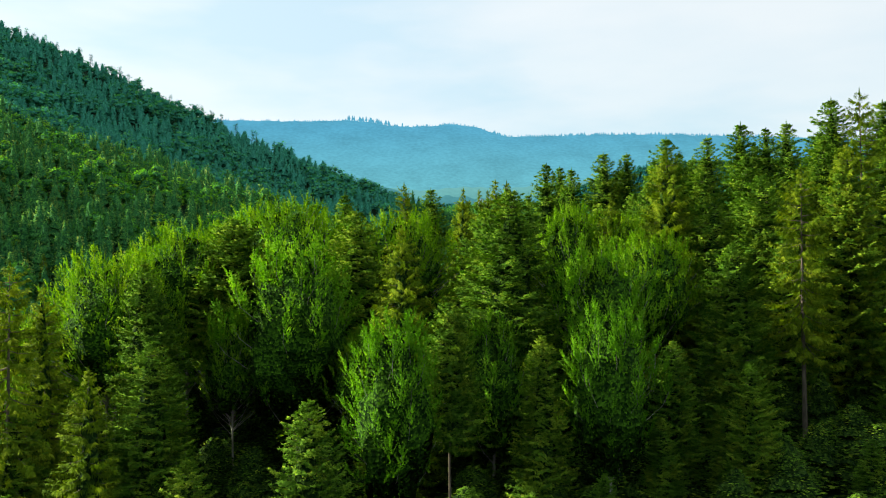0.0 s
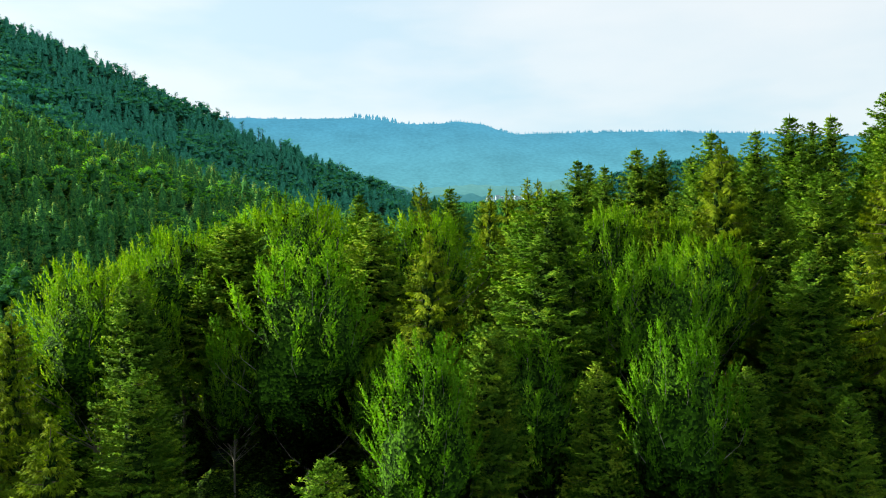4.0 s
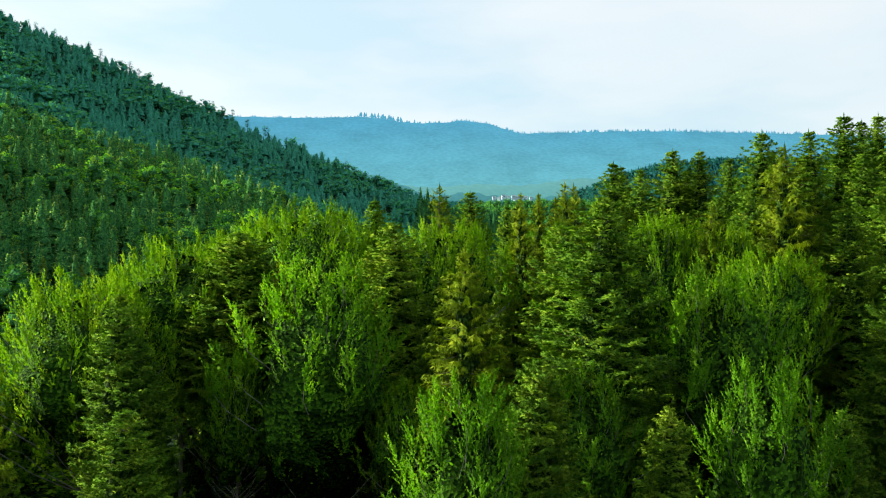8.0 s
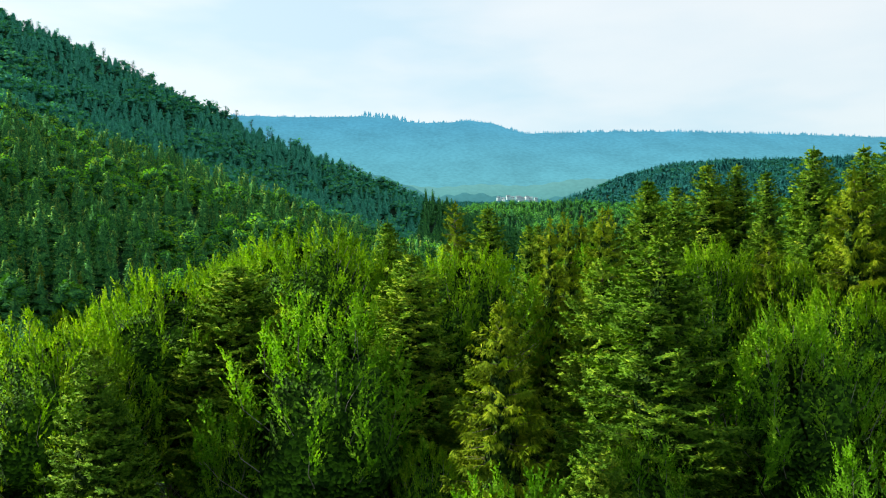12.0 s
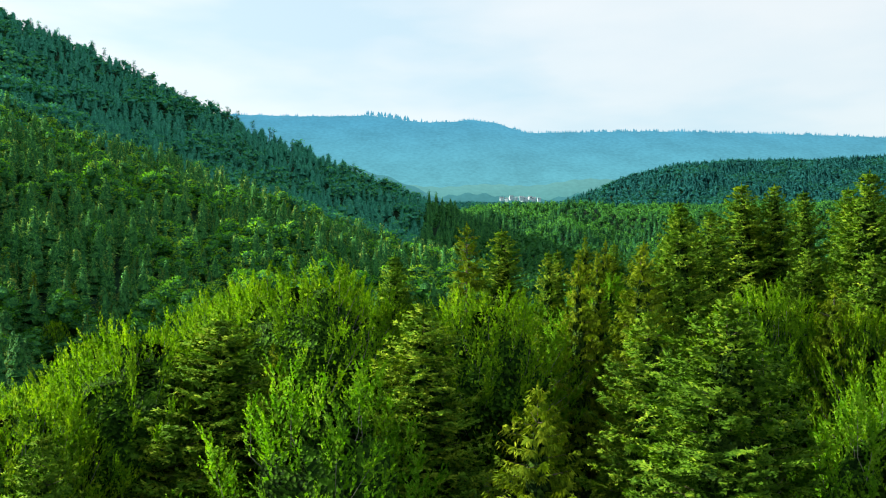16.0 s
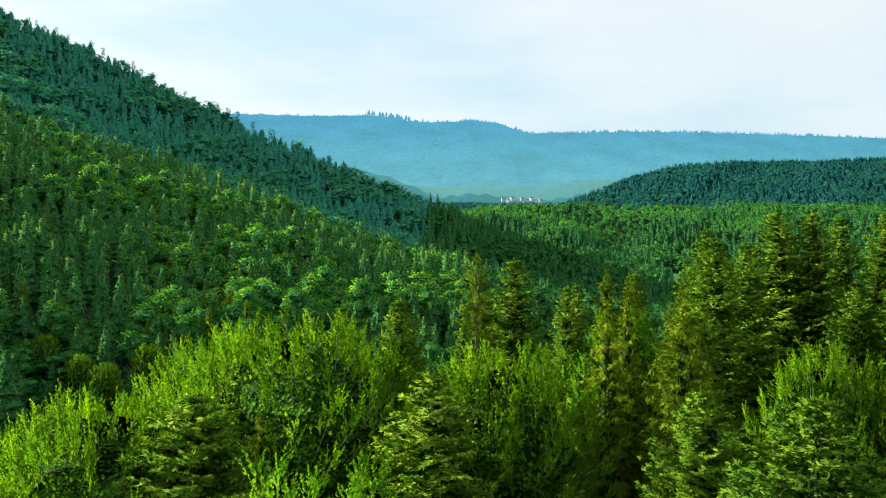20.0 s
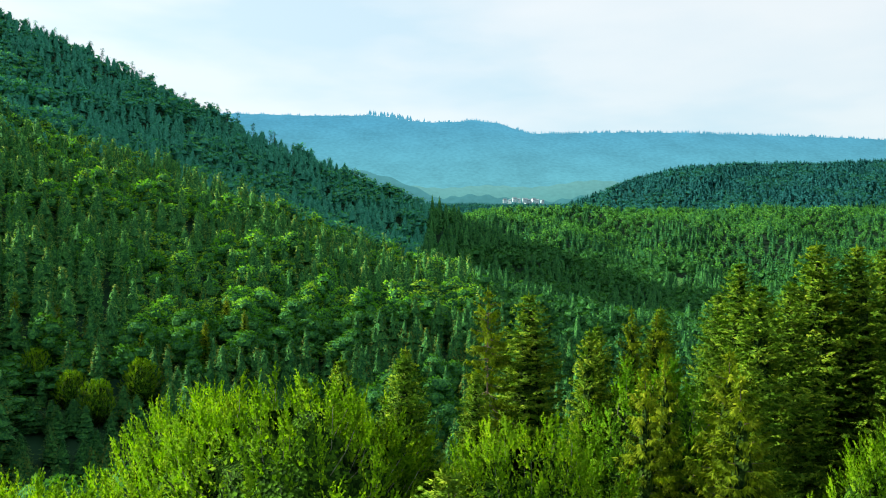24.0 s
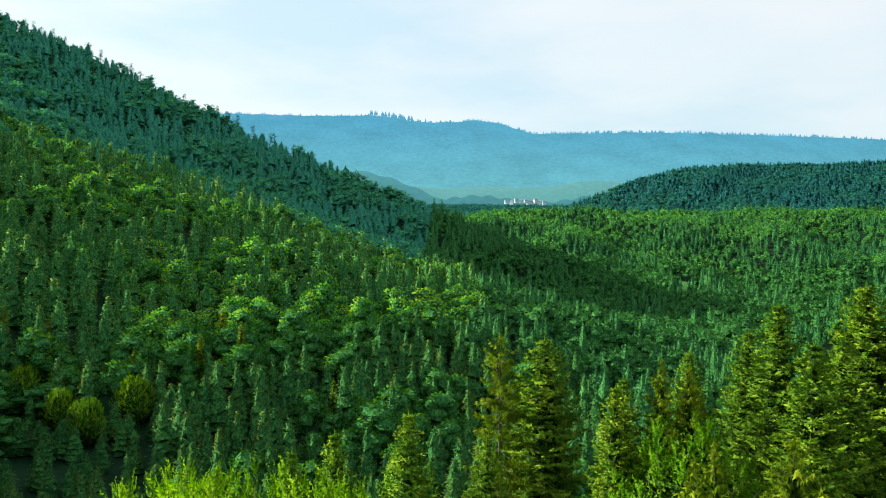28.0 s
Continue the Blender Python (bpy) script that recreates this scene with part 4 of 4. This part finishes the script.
hs, ws = np.where(top & ~leafy, hs * 0.74, hs), np.where(top, ws * 1.15, ws)
single = near & (hy < 350) & (hx > -0.56 * hy - 8)
single &= np.cumsum(single) <= 290


def crown_mesh(name, form, material):
    v, facing, core = form
    return mesh_of(name, v, quads(len(v) // 4), material, facing, np.arange(len(v) // 4) >= len(v) // 4 - core, M_HILL_SHADE)


def pole_mesh(name, high, r0):
    v, f = tube([(0, 0, z) for z in np.linspace(-1.0, high, 5)], np.linspace(r0, 0.03, 5), 6)
    return mesh_of(name, v, f, M_BARK)


HILL_CON = [(crown_mesh("hill_spruce_crown", evened(solid_conifer(160 + i, 25, w, 9, 16, 1100, 0.62), 0.2), M_SHADED_VALLEY_CON), pole_mesh("hill_spruce_trunk", 24, 0.26)) for i, w in enumerate((4.5, 5.2, 4.0))]
HILL_DEC = [(crown_mesh("hill_beech_crown", solid_broadleaf(170 + i, 22, w, 9, 7, 5, 1500, 0.6), M_SHADED_VALLEY_DEC), pole_mesh("hill_beech_trunk", 17, 0.25)) for i, w in enumerate((4.8, 5.8))]
for i in np.nonzero(single)[0]:
    pats = HILL_DEC if leafy[i] else HILL_CON
    crown, pole = pats[i % len(pats)]
    top_ob = new("hillside_beech" if leafy[i] else "hillside_spruce")
    for nm, me in (("trunk", pole), ("crown", crown)):
        new(nm, me).parent = top_ob
    top_ob.matrix_basis = Matrix.Translation((hx[i], hy[i], height_at(hx[i], hy[i]) - 0.1)) @ Matrix.Rotation(i * 2.399, 4, "Z") @ Matrix.Diagonal((ws[i], ws[i], hs[i], 1))
    if leafy[i]:
        tagged(top_ob, "round green broadleaf tree at the foot of the hillside", "tree", "broadleaf trees in the valley")
    else:
        tagged(top_ob, "pointed spruce at the foot of the hillside, darkened for shade", "tree", "spruces in the valley")

for nm, lab, pats, mat, sel in (
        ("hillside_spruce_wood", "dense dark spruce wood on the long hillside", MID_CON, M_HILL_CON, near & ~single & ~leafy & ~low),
        ("valley_spruce_wood", "spruces in the shaded valley, the shade put into their colour", MID_CON, M_SHADED_VALLEY_CON, near & ~single & ~leafy & low),
        ("valley_beech_wood", "broadleaf trees in the shaded valley, the shade put into their green", MID_DEC, M_SHADED_VALLEY_DEC, near & ~single & leafy & low),
        ("valley_floor_spruces", "conifers along the valley floor, darkened for shade", FAR_CON, M_SHADED_FLANK_CON, ~near & low & ~leafy),
        ("valley_floor_beeches", "broadleaf trees along the valley floor", FAR_DEC, M_SHADED_FLANK_DEC, ~near & low & leafy),
        ("hillside_beech_wood", "fresh green broadleaf trees among hillside spruces", MID_DEC, M_HILL_DEC, near & ~single & leafy & ~low),
        ("middle_spruce_wood", "dense green spruce wood halfway up the hillside", SLOPE_CON, M_HILL_CON, ~near & ~top & ~flank & ~low & ~leafy),
        ("flank_spruce_wood", "dense spruces on the far flank of the hillside, darkened for shade", FAR_CON, M_SHADED_FLANK_CON, ~near & flank & ~low & ~leafy),
        ("flank_beech_wood", "broadleaf trees on the far flank of the hillside, darkened for shade", FAR_DEC, M_SHADED_FLANK_DEC, ~near & flank & ~low & leafy),
        ("middle_beech_wood", "broadleaf trees scattered halfway up the hillside", SLOPE_DEC, M_HILL_DEC, ~near & ~top & ~flank & ~low & leafy),
        ("upper_spruce_wood", "dense spruce wood up to the ridge, tinted blue-green for haze", FAR_CON, M_HAZY_UPPER_CON, ~near & top & ~flank & ~leafy),
        ("upper_beech_wood", "broadleaf trees near the ridge, tinted blue-green for haze", FAR_DEC, M_HAZY_UPPER_DEC, ~near & top & ~flank & leafy)):
    woods(nm, lab, pats, mat, hx[sel], hy[sel], hs[sel], ws[sel], 7, M_HAZY_UPPER_INNER if nm.startswith("upper") else None)

# young growth under the trees of the spur
ux, uy, rng = stand(9, -75, 100, 48, 205, 6.3)
keep = (uy < 150) | (ux > -48)
ux, uy = ux[keep], uy[keep]
us, uw = rng.uniform(0.3, 0.6, len(ux)) * (0.45 + 0.55 * smooth(70, 110, uy)), rng.uniform(0.7, 1.2, len(ux))
leafy = rng.random(len(ux)) < 0.5 * smooth(75, 105, uy)
woods("fir_undergrowth", "dark young firs filling the shade under tall trees", UNDER_CON, M_FIR, ux[~leafy], uy[~leafy], us[~leafy], uw[~leafy], 10, M_NEEDLE_SHADE)
woods("beech_undergrowth", "young beeches filling the shade under tall trees", UNDER_DEC, M_BEECH, ux[leafy], uy[leafy], us[leafy], uw[leafy], 11, M_LEAF_SHADE)

# the hills beyond the valley
fx, fy, rng = stand(6, -320, 1150, 880, 2350, 9.6)
edge = 1250 + 0.10 * fx
keep = ((fy < 1860) | ((fx < 420) & (fx > -260))) & ((fy > 930) | (fx > 230))
fx, fy, edge = fx[keep], fy[keep], edge[keep]
hs, ws = rng.uniform(0.45, 0.82, len(fx)), rng.uniform(0.85, 1.35, len(fx))
leafy = np.sin(fx * 0.03) * np.cos(fy * 0.025 + 1) + rng.normal(0, 0.6, len(fx)) + 0.9 * np.exp(-((fy - edge + 40) / 90) ** 2) + 0.2 * (fy < edge) > 0.35
face = fy < edge + 70
hs = np.where(leafy, hs * 0.85, hs)
ws = np.where(face, ws, ws * 1.6)
hs = np.where(face, hs, 0.5 + 0.5 * (hs - 0.5))
for nm, lab, pats, mat, sel in (
        ("far_spruce_wood", "far conifer wood on the rounded hill", TINY_CON, M_HAZY_FAR_CON, ~leafy & ~face),
        ("far_beech_wood", "far broadleaf wood on the rounded hill", TINY_DEC, M_HAZY_FAR_DEC, leafy & ~face),
        ("terrace_spruce_wood", "green conifers on the face of the wooded terrace", SMALL_CON, M_TERRACE_CON, ~leafy & face),
        ("terrace_beech_wood", "bright green broadleaf wood along the edge of a terrace", TINY_DEC, M_TERRACE_DEC, leafy & face)):
    woods(nm, lab, pats, mat, fx[sel], fy[sel], hs[sel], ws[sel], 8, M_HILL_SHADE if nm.startswith("terrace") else M_HAZY_FAR_INNER)

# the meadow in the valley
ma, mr = np.meshgrid(np.linspace(0, 2 * np.pi, 28, endpoint=False), np.linspace(0.02, 1.0, 7))
mq = mr * (1 + 0.12 * np.sin(3 * ma + 1) + 0.07 * np.sin(5 * ma))
mx, my = MEADOW[0] + MEADOW[2] * mq * np.cos(ma), MEADOW[1] + MEADOW[3] * mq * np.sin(ma)
ii, jj = np.meshgrid(np.arange(6), np.arange(28), indexing="ij")
mf = np.stack([ii * 28 + jj, (ii + 1) * 28 + jj, (ii + 1) * 28 + (jj + 1) % 28, ii * 28 + (jj + 1) % 28], -1).reshape(-1, 4)
meadow = new("meadow", mesh_of("meadow", np.stack([mx, my, land(mx, my) + 0.6 * (1 - mr ** 4) + 0.2], -1).reshape(-1, 3), mf, M_MEADOW))
tagged(meadow, "small open meadow of light green grass in the valley", "meadow", kind="structure")


# tall pines that stand clear along the crest of the long hillside
def pine_form(seed, high, wide):
    """An old pine: a bare stem with flat tufts of needles on short uneven limbs near its top."""
    rng = np.random.default_rng(seed)
    soup, facing, stems = [], [], [tube([(0, 0, -1.5), (0.1, 0.1, high * 0.5), (0.3 * rng.normal(), 0.3 * rng.normal(), high * 0.97)], [0.30, 0.22, 0.06], 6)]
    for k in range(13):
        t = 0.38 + 0.62 * (k + rng.uniform(0, 0.8)) / 13
        a = rng.uniform(0, 6.28)
        reach = wide * (1.15 - 0.85 * t) * rng.uniform(0.5, 1.3)
        c = np.array([math.cos(a) * reach, math.sin(a) * reach, high * t])
        stems.append(tube([(0, 0, high * t - 0.6), c * np.array([0.6, 0.6, 1]), c], [0.09, 0.06, 0.03], 4))
        n = 26
        d = unit(rng.normal(0, 1, (n, 3)) * np.array([1, 1, 0.45]))
        p = c + d * rng.uniform(0.2, 1.0, (n, 1)) * wide * 0.42
        soup.append(blades(p, p + unit(d + np.array([0, 0, 0.35])) * rng.uniform(0.5, 1.0, (n, 1)), np.full(n, 0.6), rng.normal(0, 0.5, (n, 3)) + np.array([0, 0, 0.7])))
        facing.append(unit(d + np.array([0, 0, 0.5])))
    v = np.concatenate(soup)
    tv, tf = joined(stems)
    return mesh_of("pine_crown", v, quads(len(v) // 4), M_HAZY_UPPER_CON, np.concatenate(facing)), mesh_of("pine_trunk", tv, tf, M_BARK)


PINES = [pine_form(180 + i, 20, w) for i, w in enumerate((3.4, 2.7, 4.0, 3.0))]
rng = np.random.default_rng(33)
for c in (-468, -462, -447, -440, -424, -408, -396, -383, -372, -351, -346, -341, -330, -322, -309, -302, -297, -283, -276, -262, -255, -249, -238, -222, -207, -199, -180, -163, -140, -118, -112, -90, -71):
    px = c + rng.normal(0, 2.0)
    py = 850 - 0.05 * px + rng.uniform(-8, 10)
    crown, pole = PINES[rng.integers(4)]
    top_ob = new("ridge_pine")
    for nm, me in (("trunk", pole), ("crown", crown)):
        new(nm, me).parent = top_ob
    high = rng.uniform(0.72, 1.08) * (1.0 if px < -190 else 0.85)
    top_ob.matrix_basis = Matrix.Translation((px, py, height_at(px, py) - 0.2)) @ Matrix.Rotation(rng.uniform(0, 6.28), 4, "Z") @ Matrix.Diagonal((high, high, high, 1))
    tagged(top_ob, "tall ragged pine with a bare stem on the hill's crest", "tree", "pines along the crest")


# ---- the distance: a haze-blue ridge, low foothills with fields, a village ----
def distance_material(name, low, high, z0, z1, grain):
    """Far woodland that glows in the colour of air haze: its tone shifts from the foot to the crest, with faint stands
    of trees in it.
    """
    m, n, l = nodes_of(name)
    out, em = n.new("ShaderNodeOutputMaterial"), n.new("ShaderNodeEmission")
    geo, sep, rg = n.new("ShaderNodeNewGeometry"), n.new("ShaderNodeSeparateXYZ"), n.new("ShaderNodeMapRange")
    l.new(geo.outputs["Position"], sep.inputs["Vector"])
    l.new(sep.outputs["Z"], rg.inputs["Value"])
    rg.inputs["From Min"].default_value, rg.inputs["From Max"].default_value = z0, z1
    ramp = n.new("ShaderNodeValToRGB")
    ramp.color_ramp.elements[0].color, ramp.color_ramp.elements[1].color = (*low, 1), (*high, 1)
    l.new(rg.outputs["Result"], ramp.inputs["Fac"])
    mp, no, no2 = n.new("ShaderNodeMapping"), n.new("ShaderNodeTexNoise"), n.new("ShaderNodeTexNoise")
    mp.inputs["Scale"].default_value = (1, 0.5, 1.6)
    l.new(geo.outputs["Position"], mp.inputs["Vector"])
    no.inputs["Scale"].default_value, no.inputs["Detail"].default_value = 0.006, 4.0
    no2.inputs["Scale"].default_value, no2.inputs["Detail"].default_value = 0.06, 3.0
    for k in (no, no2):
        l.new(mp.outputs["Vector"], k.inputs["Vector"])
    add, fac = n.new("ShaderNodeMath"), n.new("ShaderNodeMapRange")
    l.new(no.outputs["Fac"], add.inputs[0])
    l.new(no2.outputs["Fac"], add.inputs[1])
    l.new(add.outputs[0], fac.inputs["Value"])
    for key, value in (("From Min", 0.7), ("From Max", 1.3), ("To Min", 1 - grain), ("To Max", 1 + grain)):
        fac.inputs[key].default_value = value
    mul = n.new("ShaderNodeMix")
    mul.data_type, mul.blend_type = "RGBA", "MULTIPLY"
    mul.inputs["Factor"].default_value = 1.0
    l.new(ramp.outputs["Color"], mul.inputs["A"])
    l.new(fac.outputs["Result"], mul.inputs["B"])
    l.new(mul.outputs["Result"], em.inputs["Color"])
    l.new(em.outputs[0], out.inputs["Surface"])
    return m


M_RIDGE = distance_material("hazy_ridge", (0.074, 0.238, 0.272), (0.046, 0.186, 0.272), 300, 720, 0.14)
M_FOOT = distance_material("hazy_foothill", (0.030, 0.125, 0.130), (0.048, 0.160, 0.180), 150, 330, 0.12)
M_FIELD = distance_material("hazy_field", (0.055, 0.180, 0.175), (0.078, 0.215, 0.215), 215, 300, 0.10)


def slope_sheet(name, label, category, material, x0, x1, cols, rows_n, y_front, y_back, z_front, crest):
    """A hill face from its foot at y_front up to its crest at y_back."""
    xs = np.linspace(x0, x1, cols)
    top, v = crest(xs), []
    for r in range(rows_n):
        s = r / (rows_n - 1)
        v.append(np.stack([xs, y_front + (y_back - y_front) * s + 25 * np.sin(xs * 0.006 + r * 0.3), z_front + (top - z_front) * s ** 1.15 + 4 * np.sin(xs * 0.03 + r) * (1 - s)], 1))
    i, j = np.meshgrid(np.arange(rows_n - 1), np.arange(cols - 1), indexing="ij")
    f = np.stack([i * cols + j, i * cols + j + 1, (i + 1) * cols + j + 1, (i + 1) * cols + j], -1).reshape(-1, 4)
    o = new(name, mesh_of(name, np.concatenate(v), f, material))
    return tagged(o, label, category, kind="structure")


def ridge_crest(xs):
    return (686 + 44 * (1 - smooth(150, 330, xs)) + 13 * np.exp(-((xs - 50) / 80) ** 2) + 38 * (1 - smooth(-480, -180, xs))
            - 30 * smooth(1300, 2100, xs) + 1.5 * np.sin(xs * 0.05) + 1.0 * np.sin(xs * 0.13))


slope_sheet("backdrop", "distant wooded ridge in painted blue haze under the bright sky", "mountain ridge", M_RIDGE, -2600, 2600, 260, 20, 2900, 3900, 250, ridge_crest)
slope_sheet("backdrop_foothill", "low foothill in painted blue-green haze at the head of the valley", "hill", M_FOOT, -560, 130, 60, 8, 2150, 2350, 150,
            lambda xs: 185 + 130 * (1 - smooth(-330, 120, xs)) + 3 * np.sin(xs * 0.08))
slope_sheet("backdrop_field", "pale green fields in painted haze below the ridge", "field", M_FIELD, -420, 760, 90, 6, 2380, 2640, 190,
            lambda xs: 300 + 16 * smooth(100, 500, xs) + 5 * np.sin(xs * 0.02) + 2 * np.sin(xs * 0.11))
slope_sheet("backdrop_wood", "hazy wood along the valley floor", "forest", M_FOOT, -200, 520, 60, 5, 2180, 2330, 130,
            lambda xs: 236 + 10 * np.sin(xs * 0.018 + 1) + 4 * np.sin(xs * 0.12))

# trees along the skyline of the ridge, a few tall ones standing clear of the rest
rng = np.random.default_rng(21)
kx = np.concatenate([rng.uniform(-1200, 2300, 420), rng.normal(-330, 60, 34), rng.uniform(250, 1900, 160)])
kz = ridge_crest(kx)
kb = np.stack([kx, 3900 + 25 * np.sin(kx * 0.006 + 5.7) - 1, kz - 4], 1)
kh = np.concatenate([rng.uniform(8, 15, 420), rng.uniform(20, 32, 34), rng.uniform(10, 19, 160)])
sky_trees = blades(kb, kb + np.stack([0 * kx, 0 * kx, kh], 1), kh * rng.uniform(0.3, 0.5, len(kx)), np.tile([0, 1.0, 0], (len(kx), 1)), 0.35)
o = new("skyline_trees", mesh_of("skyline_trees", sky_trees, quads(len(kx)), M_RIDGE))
tagged(o, "tiny trees along the crest of the distant ridge", "trees", kind="stuff")


# ---- the village in the valley ----
# wall tones lean to blue, air haze painted into the render
M_WALL = mottled("hazy_pale_render", (0.42, 0.56, 0.62), (0.52, 0.66, 0.70), 0.5, 0.8, 0.1)
M_ROOF = mottled("grey_roof", (0.16, 0.23, 0.27), (0.24, 0.32, 0.36), 0.8, 0.8, 0.2)
M_PANE = mottled("dark_panes", (0.03, 0.04, 0.05), (0.06, 0.07, 0.08), 0.5, 0.2, 0.0)


def part(name, verts, faces, material, parent, label=""):
    me = bpy.data.meshes.new(name)
    me.from_pydata(verts, [], faces)
    me.materials.append(material)
    o = new(name, me)
    o.parent = parent
    return tagged(o, label)


def box(x0, x1, y0, y1, z0, z1):
    v = [(x, y, z) for x in (x0, x1) for y in (y0, y1) for z in (z0, z1)]
    return v, [(0, 1, 3, 2), (4, 6, 7, 5), (0, 4, 5, 1), (2, 3, 7, 6), (0, 2, 6, 4), (1, 5, 7, 3)]


def house(x, y, z, long, deep, wall_h, turn, label):
    """A rendered house with a pitched roof that overhangs, and rows of windows."""
    top = new("house")
    top.matrix_basis = pose(x, y, z, 0, 0, turn)
    part("wall", *box(-long / 2, long / 2, -deep / 2, deep / 2, -6, wall_h), M_WALL, top)
    h, e = deep * 0.32, 0.6
    a, b = long / 2 + e, deep / 2 + e
    part("roof", [(-a, -b, wall_h - 0.2), (a, -b, wall_h - 0.2), (a, b, wall_h - 0.2), (-a, b, wall_h - 0.2), (-a, 0, wall_h + h), (a, 0, wall_h + h)],
         [(0, 1, 5, 4), (2, 3, 4, 5), (0, 4, 3), (1, 2, 5), (0, 3, 2, 1)], M_ROOF, top)
    for k in range(int(long // 4)):
        for level in range(int(wall_h // 3)):
            wx = -long / 2 + 2.2 + k * 4
            part("window", *box(wx - 0.6, wx + 0.6, -deep / 2 - 0.05, -deep / 2 + 0.1, 0.9 + 3 * level, 2.3 + 3 * level), M_PANE, top)
    return tagged(top, label, "house", "houses of the village")


for vx, vy, vl, vd, vh, vt in ((100, 2090, 9, 7, 3, 8), (113, 2104, 8, 6, 3, -20), (124, 2082, 10, 7, 4, 15), (137, 2098, 8, 7, 3, -6), (150, 2085, 11, 8, 4, 4), (162, 2095, 13, 8, 3, 12), (172, 2078, 9, 7, 3, 25), (184, 2106, 10, 7, 4, -8), (156, 2112, 8, 7, 6, 30), (196, 2096, 8, 6, 3, 10)):
    house(vx, vy, 207 + (vx % 7) * 0.6, vl, vd, vh, vt, "small pale house with a grey pitched roof")
